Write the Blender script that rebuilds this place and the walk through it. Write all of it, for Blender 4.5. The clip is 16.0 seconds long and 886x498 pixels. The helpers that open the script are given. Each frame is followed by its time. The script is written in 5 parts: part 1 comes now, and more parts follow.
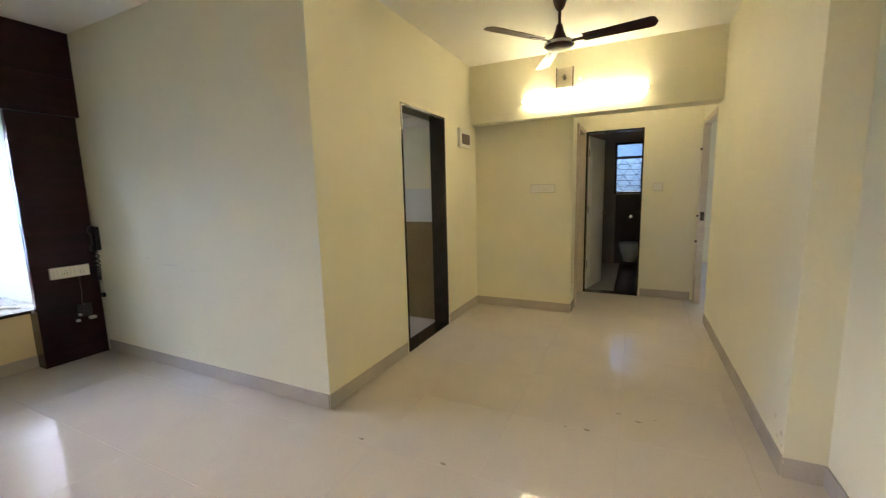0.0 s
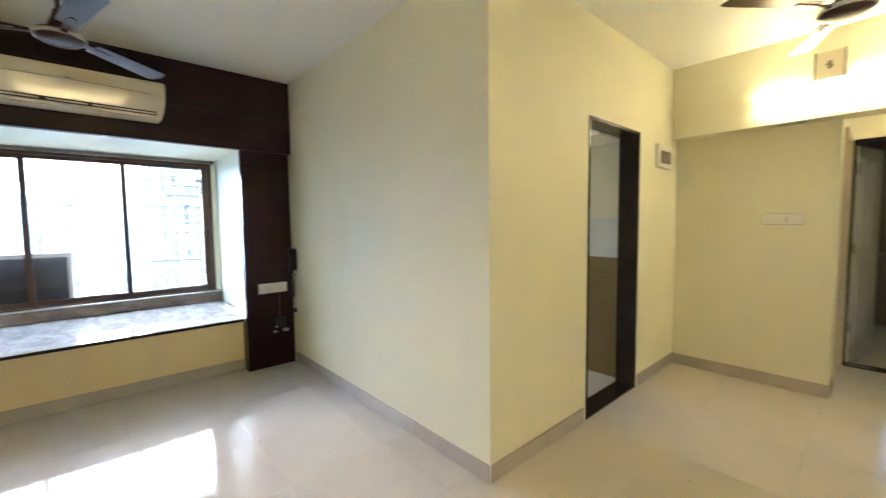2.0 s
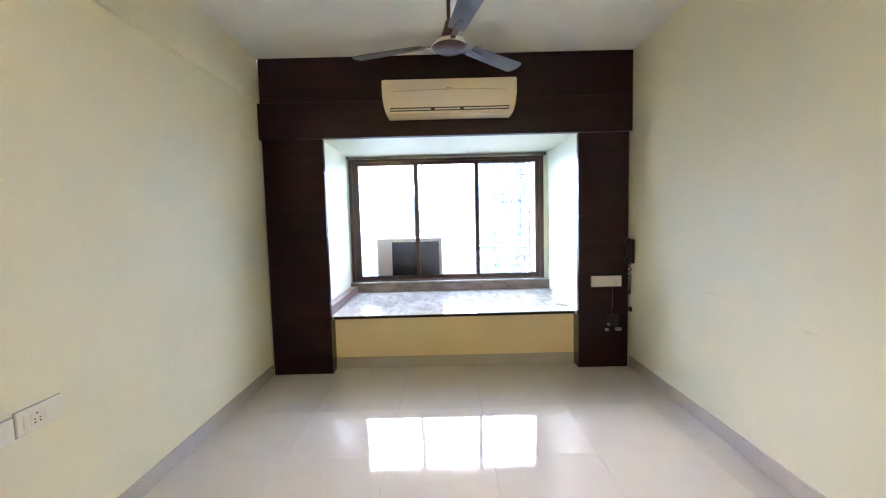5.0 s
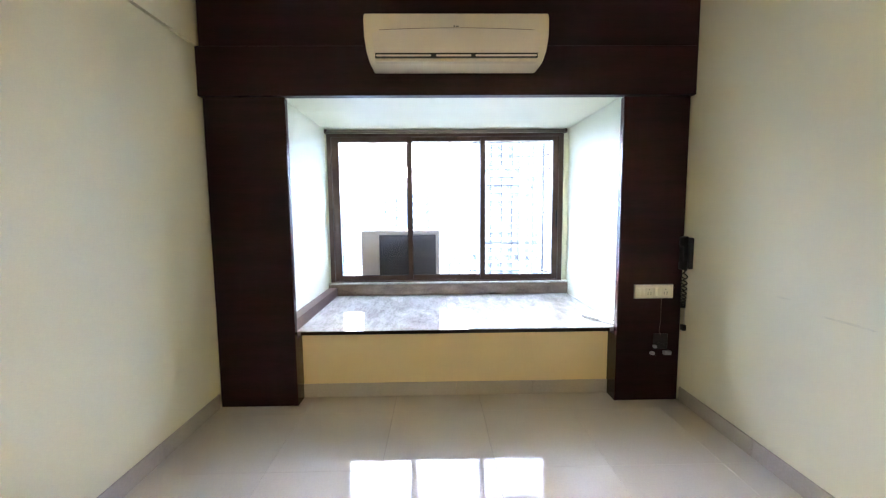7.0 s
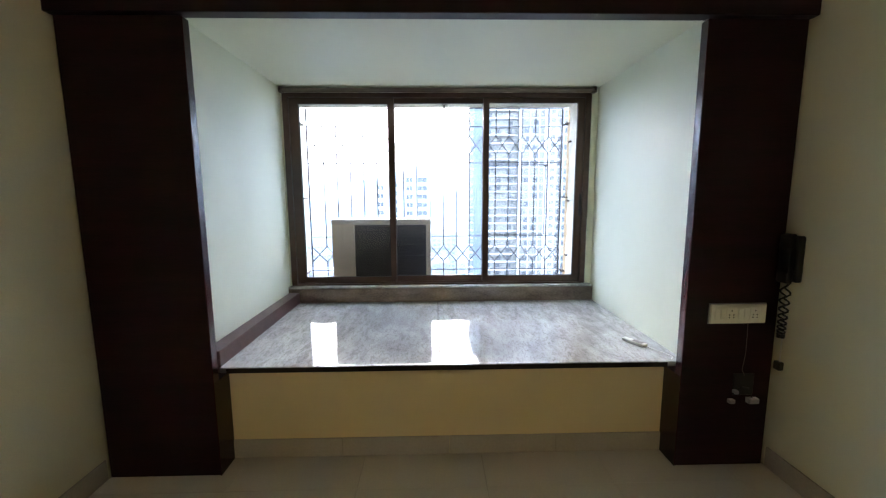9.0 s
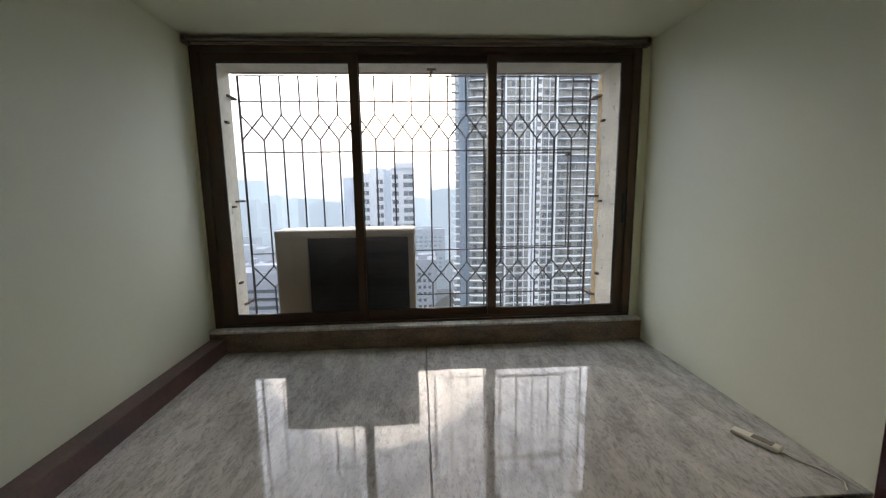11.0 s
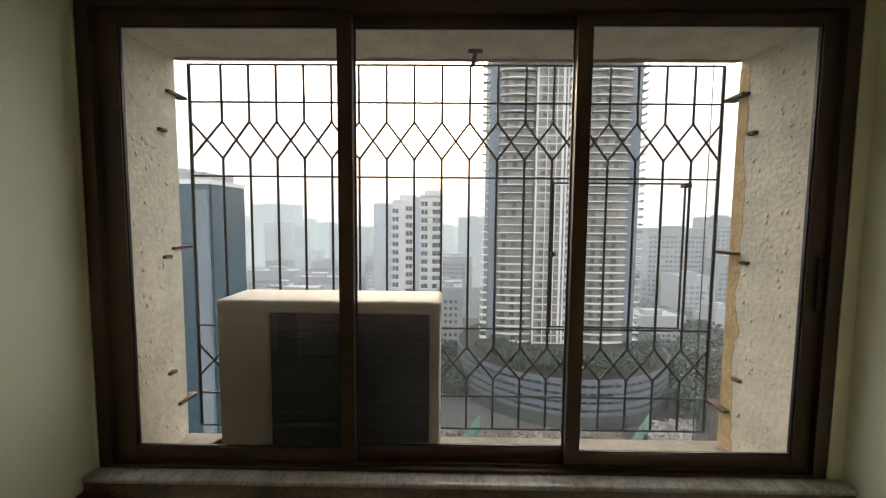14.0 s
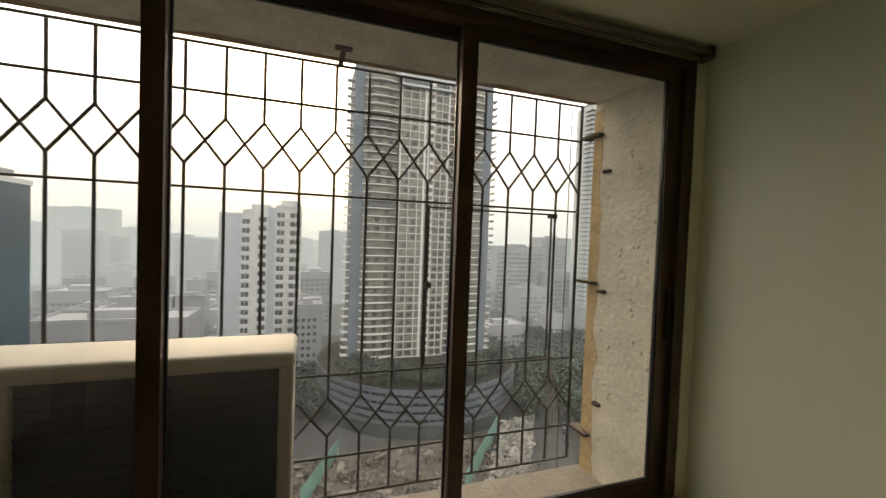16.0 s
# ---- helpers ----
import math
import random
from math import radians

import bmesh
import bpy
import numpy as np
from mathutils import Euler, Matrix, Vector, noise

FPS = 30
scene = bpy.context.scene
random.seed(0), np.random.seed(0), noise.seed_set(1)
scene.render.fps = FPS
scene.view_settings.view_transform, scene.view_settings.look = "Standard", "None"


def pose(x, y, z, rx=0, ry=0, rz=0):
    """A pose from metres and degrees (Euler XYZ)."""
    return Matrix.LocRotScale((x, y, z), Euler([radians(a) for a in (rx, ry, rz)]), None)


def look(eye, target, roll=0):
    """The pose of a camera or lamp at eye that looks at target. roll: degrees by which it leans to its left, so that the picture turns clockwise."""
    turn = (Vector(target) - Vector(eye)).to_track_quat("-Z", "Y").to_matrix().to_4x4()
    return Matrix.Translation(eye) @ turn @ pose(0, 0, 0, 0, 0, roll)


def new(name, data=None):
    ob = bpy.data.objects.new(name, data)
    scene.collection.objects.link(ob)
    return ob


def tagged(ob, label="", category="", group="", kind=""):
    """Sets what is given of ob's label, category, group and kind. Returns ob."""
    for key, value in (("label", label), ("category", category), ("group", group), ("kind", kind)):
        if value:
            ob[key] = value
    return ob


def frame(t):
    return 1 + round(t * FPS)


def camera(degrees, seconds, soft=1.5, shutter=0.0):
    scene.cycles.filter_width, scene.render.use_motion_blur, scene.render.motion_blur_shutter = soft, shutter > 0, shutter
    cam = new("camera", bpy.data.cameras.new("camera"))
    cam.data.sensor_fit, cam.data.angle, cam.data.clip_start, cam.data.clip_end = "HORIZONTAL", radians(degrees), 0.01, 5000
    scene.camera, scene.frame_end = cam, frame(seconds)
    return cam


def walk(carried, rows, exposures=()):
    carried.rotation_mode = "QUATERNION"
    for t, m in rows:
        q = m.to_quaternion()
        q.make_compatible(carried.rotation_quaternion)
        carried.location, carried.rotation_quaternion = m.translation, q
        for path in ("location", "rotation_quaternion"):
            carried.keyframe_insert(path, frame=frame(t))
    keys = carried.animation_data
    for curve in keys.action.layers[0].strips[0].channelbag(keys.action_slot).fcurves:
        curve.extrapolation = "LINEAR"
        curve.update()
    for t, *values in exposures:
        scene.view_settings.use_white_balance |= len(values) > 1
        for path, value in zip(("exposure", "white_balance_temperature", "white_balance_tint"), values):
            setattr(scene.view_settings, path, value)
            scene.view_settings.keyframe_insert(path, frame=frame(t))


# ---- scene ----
cam = camera(96.3, 16.0, soft=1.2, shutter=0.2)
PATH = [
    (0, (0.715, 0.466, 1.368), (-0.148, 2.249, 1.089), -1.4),
    (0.5, (0.537, 0.509, 1.408), (-0.465, 2.226, 1.191), -1.3),
    (1, (0.485, 0.579, 1.403), (-0.382, 2.364, 1.149), -1.1),
    (1.5, (0.42, 0.665, 1.382), (-0.513, 2.419, 1.156), -1.1),
    (2, (0.349, 0.767, 1.398), (-1.138, 2.097, 1.263), -0.7),
    (2.5, (0.271, 0.791, 1.396), (-1.538, 1.634, 1.26), -1.1),
    (3, (0.254, 0.769, 1.394), (-1.701, 1.165, 1.248), -1.4),
    (3.5, (0.248, 0.741, 1.338), (-1.745, 0.799, 1.17), -1.5),
    (6, (-0.541, 0.603, 1.359), (-2.535, 0.581, 1.207), -1.3),
    (6.5, (-0.73, 0.597, 1.351), (-2.719, 0.537, 1.143), -0.5),
    (7, (-0.969, 0.595, 1.338), (-2.96, 0.632, 1.149), -0.5),
    (7.5, (-1.203, 0.577, 1.35), (-3.193, 0.71, 1.203), -0.8),
    (8, (-1.399, 0.582, 1.329), (-3.386, 0.648, 1.105), -1.1),
    (8.5, (-1.661, 0.628, 1.35), (-3.654, 0.646, 1.178), -1.0),
    (9, (-1.85, 0.662, 1.335), (-3.832, 0.709, 1.068), -0.3),
    (9.5, (-2.097, 0.631, 1.352), (-4.079, 0.74, 1.109), -0.4),
    (12, (-3.135, 0.695, 1.363), (-5.107, 0.797, 1.046), -0.7),
    (12.5, (-3.273, 0.667, 1.37), (-5.244, 0.747, 1.045), -0.2),
    (13, (-3.482, 0.67, 1.374), (-5.463, 0.633, 1.103), -0.9),
    (13.5, (-3.659, 0.688, 1.409), (-5.647, 0.65, 1.191), -0.0),
    (14, (-3.764, 0.663, 1.447), (-5.758, 0.639, 1.298), 0.5),
    (14.5, (-3.878, 0.606, 1.481), (-5.876, 0.645, 1.423), 0.9),
    (15, (-3.976, 0.574, 1.486), (-5.974, 0.654, 1.438), 2.0),
    (15.5, (-4.017, 0.616, 1.476), (-5.989, 0.943, 1.436), 2.0),
    (16, (-3.992, 0.665, 1.49), (-5.883, 1.313, 1.432), 2.1),
]

EXPOSURES = [(0.0, 2.82, 5350, 20), (1.0, 2.84, 5500, 19), (1.5, 3.40, 5400, 18), (2.5, 3.28, 5350, 13), (3.5, 3.42, 5400, 16), (6.0, 3.48, 5450, 20), (7.0, 3.45, 5500, 20), (8.0, 3.10, 5700, 17), (9.0, 2.12, 5850, 15), (9.6, 1.55, 6300, 10),
             (12.0, 0.22, 7450, 20), (12.5, 0.27, 7650, 17), (13.0, 0.30, 8100, 15), (14.5, 0.2, 9000, 15), (15.2, 0.17, 9370, 16), (16.0, -0.14, 10200, 15)]
walk(cam, [(t, look(eye, target, roll)) for t, eye, target, roll in PATH], EXPOSURES)

# ---- world and light ----
SKY, SUN_EL, SUN_AZ = 0.30, radians(16), radians(270)
world = bpy.data.worlds.new("world")
scene.world = world
world.use_nodes = True
wn = world.node_tree
for n in list(wn.nodes):
    wn.nodes.remove(n)
sky = wn.nodes.new("ShaderNodeTexSky")
sky.sky_type, sky.sun_disc, sky.sun_elevation, sky.sun_rotation = "NISHITA", False, SUN_EL, SUN_AZ
sky.air_density, sky.dust_density, sky.ozone_density = 1.0, 6.0, 1.0
haze_mix = wn.nodes.new("ShaderNodeMix")
haze_mix.data_type = "RGBA"
haze_mix.inputs["Factor"].default_value = 0.85
haze_mix.inputs["B"].default_value = (7.8, 9.0, 10.9, 1)
bg = wn.nodes.new("ShaderNodeBackground")
bg.inputs["Strength"].default_value = SKY
wout = wn.nodes.new("ShaderNodeOutputWorld")
wn.links.new(sky.outputs["Color"], haze_mix.inputs["A"])
wn.links.new(haze_mix.outputs["Result"], bg.inputs["Color"])
wn.links.new(bg.outputs["Background"], wout.inputs["Surface"])
sun = new("sun", bpy.data.lights.new("sun", "SUN"))
sun.data.energy, sun.data.angle, sun.data.color = 0.7, radians(32), (1.0, 0.9, 0.75)
sun.matrix_world = look((-60, -6, 20), (0, 0, 0))
TUBE = 10.0


# ---- materials ----
def mat(name, color, rough=0.5, metal=0.0, vary=0.12, scale=3.0, fine=60.0, bump=0.05, stretch=(1, 1, 1), tint=None, rand=0.0, coat=0.0, spec=0.5):
    """A procedural surface: base colour varied by broad stains and fine grain, with a little relief."""
    m = bpy.data.materials.new(name)
    m.use_nodes = True
    nt = m.node_tree
    b = nt.nodes["Principled BSDF"]
    co = nt.nodes.new("ShaderNodeTexCoord")
    mp = nt.nodes.new("ShaderNodeMapping")
    mp.inputs["Scale"].default_value = stretch
    nt.links.new(co.outputs["Object"], mp.inputs["Vector"])
    n1, n2 = nt.nodes.new("ShaderNodeTexNoise"), nt.nodes.new("ShaderNodeTexNoise")
    n1.inputs["Scale"].default_value, n2.inputs["Scale"].default_value = scale, fine
    n1.inputs["Detail"].default_value, n2.inputs["Detail"].default_value = 5, 3
    nt.links.new(mp.outputs["Vector"], n1.inputs["Vector"])
    nt.links.new(mp.outputs["Vector"], n2.inputs["Vector"])
    add = nt.nodes.new("ShaderNodeMath")
    add.operation = "MULTIPLY_ADD"
    add.inputs[1].default_value = 0.45
    nt.links.new(n2.outputs["Fac"], add.inputs[0])
    half = nt.nodes.new("ShaderNodeMath")
    half.operation = "MULTIPLY"
    half.inputs[1].default_value = 0.55
    nt.links.new(n1.outputs["Fac"], half.inputs[0])
    nt.links.new(half.outputs[0], add.inputs[2])
    fac = add.outputs[0]
    if rand:
        oi = nt.nodes.new("ShaderNodeObjectInfo")
        ra = nt.nodes.new("ShaderNodeMath")
        ra.operation = "MULTIPLY_ADD"
        ra.inputs[1].default_value = rand
        nt.links.new(oi.outputs["Random"], ra.inputs[0])
        nt.links.new(fac, ra.inputs[2])
        fac = ra.outputs[0]
    ramp = nt.nodes.new("ShaderNodeValToRGB")
    dark = tint or tuple(c * (1 - 2 * vary) for c in color)
    lite = tuple(min(1, c * (1 + vary * 0.8)) for c in color)
    ramp.color_ramp.elements[0].position, ramp.color_ramp.elements[1].position = 0.3, 0.7
    ramp.color_ramp.elements[0].color, ramp.color_ramp.elements[1].color = (*dark, 1), (*lite, 1)
    nt.links.new(fac, ramp.inputs["Fac"])
    nt.links.new(ramp.outputs["Color"], b.inputs["Base Color"])
    b.inputs["Roughness"].default_value, b.inputs["Metallic"].default_value = rough, metal
    b.inputs["Coat Weight"].default_value = coat
    b.inputs["Coat Roughness"].default_value = 0.05
    b.inputs["Specular IOR Level"].default_value = spec
    if bump:
        bp = nt.nodes.new("ShaderNodeBump")
        bp.inputs["Strength"].default_value, bp.inputs["Distance"].default_value = bump, 0.01
        nt.links.new(n2.outputs["Fac"], bp.inputs["Height"])
        nt.links.new(bp.outputs["Normal"], b.inputs["Normal"])
    return m


def stone(name):
    """Polished grey-beige granite with slanting veins, cloudy patches and dark flecks."""
    m = bpy.data.materials.new(name)
    m.use_nodes = True
    nt = m.node_tree
    b = nt.nodes["Principled BSDF"]
    co, mp = nt.nodes.new("ShaderNodeTexCoord"), nt.nodes.new("ShaderNodeMapping")
    mp.inputs["Rotation"].default_value = (0, 0, radians(24))
    mp.inputs["Scale"].default_value = (1.0, 2.6, 1.0)
    nt.links.new(co.outputs["Object"], mp.inputs["Vector"])
    cloud, vein, fleck = (nt.nodes.new("ShaderNodeTexNoise") for _ in range(3))
    for n, sc, det, dis in ((cloud, 3.0, 6, 1.2), (vein, 15.0, 10, 1.2), (fleck, 60.0, 4, 0.6)):
        n.inputs["Scale"].default_value, n.inputs["Detail"].default_value, n.inputs["Distortion"].default_value = sc, det, dis
        nt.links.new(mp.outputs["Vector"], n.inputs["Vector"])
    r1, r2, r3 = (nt.nodes.new("ShaderNodeValToRGB") for _ in range(3))
    r1.color_ramp.elements[0].color, r1.color_ramp.elements[1].color = (0.37, 0.355, 0.33, 1), (0.60, 0.58, 0.54, 1)
    r1.color_ramp.elements[0].position, r1.color_ramp.elements[1].position = 0.3, 0.7
    r2.color_ramp.elements[0].color, r2.color_ramp.elements[1].color = (0.34, 0.32, 0.29, 1), (1, 1, 1, 1)
    r2.color_ramp.elements[0].position, r2.color_ramp.elements[1].position = 0.36, 0.52
    r3.color_ramp.elements[0].color, r3.color_ramp.elements[1].color = (0.22, 0.20, 0.18, 1), (1, 1, 1, 1)
    r3.color_ramp.elements[0].position, r3.color_ramp.elements[1].position = 0.36, 0.46
    for n, r in ((cloud, r1), (vein, r2), (fleck, r3)):
        nt.links.new(n.outputs["Fac"], r.inputs["Fac"])
    x1, x2 = nt.nodes.new("ShaderNodeMix"), nt.nodes.new("ShaderNodeMix")
    for x in (x1, x2):
        x.data_type, x.blend_type = "RGBA", "MULTIPLY"
        x.inputs["Factor"].default_value = 0.36
    nt.links.new(r1.outputs["Color"], x1.inputs["A"])
    nt.links.new(r2.outputs["Color"], x1.inputs["B"])
    nt.links.new(x1.outputs["Result"], x2.inputs["A"])
    nt.links.new(r3.outputs["Color"], x2.inputs["B"])
    nt.links.new(x2.outputs["Result"], b.inputs["Base Color"])
    b.inputs["Roughness"].default_value = 0.035
    b.inputs["Specular IOR Level"].default_value = 0.42
    return m


def glow(name, color, strength):
    m = bpy.data.materials.new(name)
    m.use_nodes = True
    b = m.node_tree.nodes["Principled BSDF"]
    b.inputs["Base Color"].default_value = (0.9, 0.9, 0.9, 1)
    b.inputs["Emission Color"].default_value = (*color, 1)
    b.inputs["Emission Strength"].default_value = strength
    return m


def glassy(name, tint=(0.97, 0.98, 0.98), gloss=0.03, dust=0.006):
    """Thin window glass: clear, with a weak reflection."""
    m = bpy.data.materials.new(name)
    m.use_nodes = True
    nt = m.node_tree
    for n in list(nt.nodes):
        nt.nodes.remove(n)
    tr, gl = nt.nodes.new("ShaderNodeBsdfTransparent"), nt.nodes.new("ShaderNodeBsdfGlossy")
    tr.inputs["Color"].default_value = (*tint, 1)
    gl.inputs["Roughness"].default_value = 0.02
    mx, out = nt.nodes.new("ShaderNodeMixShader"), nt.nodes.new("ShaderNodeOutputMaterial")
    mx.inputs[0].default_value = gloss
    nt.links.new(tr.outputs[0], mx.inputs[1])
    nt.links.new(gl.outputs[0], mx.inputs[2])
    tl_, mx2 = nt.nodes.new("ShaderNodeBsdfTranslucent"), nt.nodes.new("ShaderNodeMixShader")
    mx2.inputs[0].default_value = dust
    nt.links.new(mx.outputs[0], mx2.inputs[1])
    nt.links.new(tl_.outputs[0], mx2.inputs[2])
    nt.links.new(mx2.outputs[0], out.inputs[0])
    return m


M_WALL = mat("cream_wall_paint", (0.81, 0.762, 0.565), 0.62, vary=0.04, scale=1.3, fine=220, bump=0.03)
# Cream paint with warm lamp light put into the colour of the seat wall.
M_SEATWALL = mat("lamplit_cream_wall_paint", (0.82, 0.66, 0.36), 0.6, vary=0.04, scale=1.5, fine=200, bump=0.03)
M_BAY = mat("pale_green_white_paint", (0.80, 0.81, 0.635), 0.45, vary=0.03, scale=1.5, fine=200, bump=0.03)
M_CEIL = mat("white_ceiling_paint", (0.84, 0.82, 0.76), 0.7, vary=0.02, scale=1.0, fine=150, bump=0.03)
M_TILE = mat("polished_cream_floor_tile", (0.57, 0.515, 0.45), 0.055, vary=0.04, scale=2.5, fine=90, bump=0.0, rand=0.015, spec=0.32)
M_GROUT = mat("floor_grout", (0.46, 0.41, 0.35), 0.7, vary=0.1)
M_SKIRT = mat("beige_skirting_tile", (0.50, 0.44, 0.38), 0.25, vary=0.06, scale=4, fine=80, bump=0.01)
M_WOOD = mat("dark_mahogany_laminate", (0.020, 0.0039, 0.0068), 0.36, vary=0.35, scale=2.0, fine=22, bump=0.0, stretch=(1.0, 0.6, 9.0), spec=0.25)
M_WOODV = mat("mahogany_edge", (0.055, 0.014, 0.016), 0.22, vary=0.3, scale=2.0, fine=22, bump=0.0, stretch=(4, 4, 0.6))
M_CURB = mat("worn_brown_stone_strip", (0.125, 0.062, 0.052), 0.3, vary=0.25, scale=6, fine=70, bump=0.03)
M_GRANITE = mat("black_granite", (0.034, 0.025, 0.020), 0.25, vary=0.25, scale=8, fine=160, bump=0.0, spec=0.3)
M_FRAME = mat("dark_brown_aluminium", (0.088, 0.050, 0.034), 0.38, metal=0.2, vary=0.12, scale=5, fine=90, bump=0.01)
M_RAIL = mat("grey_curtain_track", (0.22, 0.18, 0.15), 0.4, metal=0.6, vary=0.1)
M_GLASS = glassy("window_glass")
M_PLASTER = mat("rough_cream_plaster", (0.76, 0.70, 0.57), 0.9, vary=0.16, scale=6, fine=52, bump=0.42)
M_RUST = mat("rust_stained_plaster", (0.66, 0.46, 0.24), 0.9, vary=0.2, scale=9, fine=45, bump=0.6)
M_IRON = mat("grey_painted_iron", (0.035, 0.037, 0.040), 0.5, metal=0.3, vary=0.25, scale=12, fine=90, bump=0.02)
M_RUSTY = mat("rusty_iron", (0.10, 0.065, 0.05), 0.8, vary=0.3, scale=20, fine=120, bump=0.1)
M_ACWHITE = mat("aged_cream_plastic", (0.74, 0.66, 0.50), 0.14, vary=0.03, scale=3, fine=120, bump=0.0)
M_ACPANEL = mat("glossy_cream_plastic", (0.72, 0.64, 0.54), 0.09, vary=0.02, scale=3, fine=120, bump=0.0)
M_BLACK = mat("black_plastic", (0.012, 0.012, 0.013), 0.35, vary=0.1)
M_CUBODY = mat("dusty_cream_sheet_metal", (0.60, 0.55, 0.45), 0.5, vary=0.08, scale=5, fine=80, bump=0.02)
M_COIL = mat("dark_coil_and_deck_shade", (0.020, 0.020, 0.022), 0.6, vary=0.3, scale=6, fine=60, bump=0.1)
M_SWITCH = mat("white_switch_plastic", (0.78, 0.75, 0.66), 0.3, vary=0.02)
M_JAMB = mat("beige_painted_door_frame", (0.60, 0.50, 0.36), 0.45, vary=0.08, scale=5, fine=70, bump=0.01)
M_DOORW = mat("white_painted_door", (0.72, 0.69, 0.62), 0.35, vary=0.05, scale=4, fine=60, bump=0.01)
M_FAN = mat("brown_fan_enamel", (0.052, 0.016, 0.012), 0.3, vary=0.1)
M_FANGREY = mat("grey_brown_fan_enamel", (0.055, 0.052, 0.056), 0.3, vary=0.1)
M_CHROME = mat("brushed_steel", (0.65, 0.63, 0.60), 0.25, metal=1.0, vary=0.05)
M_BRASS = mat("worn_brass", (0.55, 0.38, 0.15), 0.3, metal=1.0, vary=0.1)
M_MARBLE = stone("grey_veined_granite_slab")
M_RISER = mat("brown_grey_granite", (0.27, 0.205, 0.165), 0.2, vary=0.3, scale=6, fine=60, bump=0.0, stretch=(1, 1, 3))
M_PLUG = mat("grey_plug_and_shadow_rim", (0.36, 0.35, 0.33), 0.4, vary=0.1)
M_KBROWN = mat("brown_kitchen_tile", (0.24, 0.165, 0.07), 0.3, vary=0.15)
M_KWHITE = mat("white_kitchen_tile", (0.72, 0.72, 0.70), 0.2, vary=0.03)
M_BATHDARK = mat("dark_brown_bath_tile", (0.035, 0.024, 0.02), 0.2, vary=0.2)
M_BATH = mat("brown_beige_bath_tile", (0.27, 0.20, 0.145), 0.25, vary=0.05)
M_CERAMIC = mat("white_sanitary_ceramic", (0.8, 0.79, 0.76), 0.08, vary=0.01)
M_CONC = mat("weathered_cement", (0.38, 0.33, 0.27), 0.9, vary=0.2, scale=6, fine=50, bump=0.4)
M_LAMP = glow("lit_opal", (1.0, 0.79, 0.36), 4.8)
M_TUBE2 = glow("lit_tube_second", (1.0, 0.765, 0.31), TUBE * 0.88)
M_TUBE = glow("lit_tube", (1.0, 0.79, 0.36), TUBE)


# ---- building helpers ----
def bm_new():
    return bmesh.new()


def add_box(bm, x0, x1, y0, y1, z0, z1):
    v = [bm.verts.new((x, y, z)) for x in (x0, x1) for y in (y0, y1) for z in (z0, z1)]
    for f in ((0, 1, 3, 2), (4, 6, 7, 5), (0, 4, 5, 1), (2, 3, 7, 6), (0, 2, 6, 4), (1, 5, 7, 3)):
        bm.faces.new([v[i] for i in f])
    return bm


def box(x0, x1, y0, y1, z0, z1, bevel=0.0, segs=2):
    bm = add_box(bm_new(), x0, x1, y0, y1, z0, z1)
    if bevel:
        bmesh.ops.bevel(bm, geom=list(bm.edges), offset=bevel, segments=segs, profile=0.5, affect="EDGES")
    return bm


def boxes(*rows):
    bm = bm_new()
    for r in rows:
        add_box(bm, *r)
    return bm


def tube(bm, a, b, r, n=8, r2=None):
    a, b = Vector(a), Vector(b)
    q = (b - a).to_track_quat("Z", "Y")
    ra, rb = [], []
    for i in range(n):
        d = q @ Vector((math.cos(2 * math.pi * i / n), math.sin(2 * math.pi * i / n), 0))
        ra.append(bm.verts.new(a + d * r))
        rb.append(bm.verts.new(b + d * (r if r2 is None else r2)))
    for i in range(n):
        bm.faces.new((ra[i], ra[(i + 1) % n], rb[(i + 1) % n], rb[i]))
    bm.faces.new(ra[::-1])
    bm.faces.new(rb)
    return bm


def chain(points, r, n=8):
    bm = bm_new()
    for a, b in zip(points, points[1:]):
        tube(bm, a, b, r, n)
    return bm


def lathe(profile, n=32, at=(0, 0, 0)):
    """Rings of (radius, height) round the z axis."""
    bm, rings = bm_new(), []
    for r, z in profile:
        rings.append([bm.verts.new((at[0] + r * math.cos(2 * math.pi * i / n), at[1] + r * math.sin(2 * math.pi * i / n), at[2] + z)) for i in range(n)])
    for a, b in zip(rings, rings[1:]):
        for i in range(n):
            bm.faces.new((a[i], a[(i + 1) % n], b[(i + 1) % n], b[i]))
    bm.faces.new(rings[0][::-1])
    bm.faces.new(rings[-1])
    return bm


def extrude_profile(pts, axis, a, b):
    """A closed outline (u, v) drawn out along an axis from a to b."""
    bm = bm_new()
    put = {"x": lambda u, v, w: (w, u, v), "y": lambda u, v, w: (u, w, v), "z": lambda u, v, w: (u, v, w)}[axis]
    ra = [bm.verts.new(put(u, v, a)) for u, v in pts]
    rb = [bm.verts.new(put(u, v, b)) for u, v in pts]
    n = len(pts)
    for i in range(n):
        bm.faces.new((ra[i], ra[(i + 1) % n], rb[(i + 1) % n], rb[i]))
    bm.faces.new(ra)
    bm.faces.new(rb[::-1])
    return bm


def to_mesh(name, bm, material, smooth=False):
    bmesh.ops.recalc_face_normals(bm, faces=list(bm.faces))
    me = bpy.data.meshes.new(name)
    bm.to_mesh(me)
    bm.free()
    me.materials.append(material)
    if smooth:
        for p in me.polygons:
            p.use_smooth = True
        me.set_sharp_from_angle(angle=radians(35))
    return me


def part(name, bm, material, parent, label="", smooth=False):
    ob = new(name, to_mesh(name, bm, material, smooth))
    ob.parent = parent
    if label:
        tagged(ob, label)
    return ob


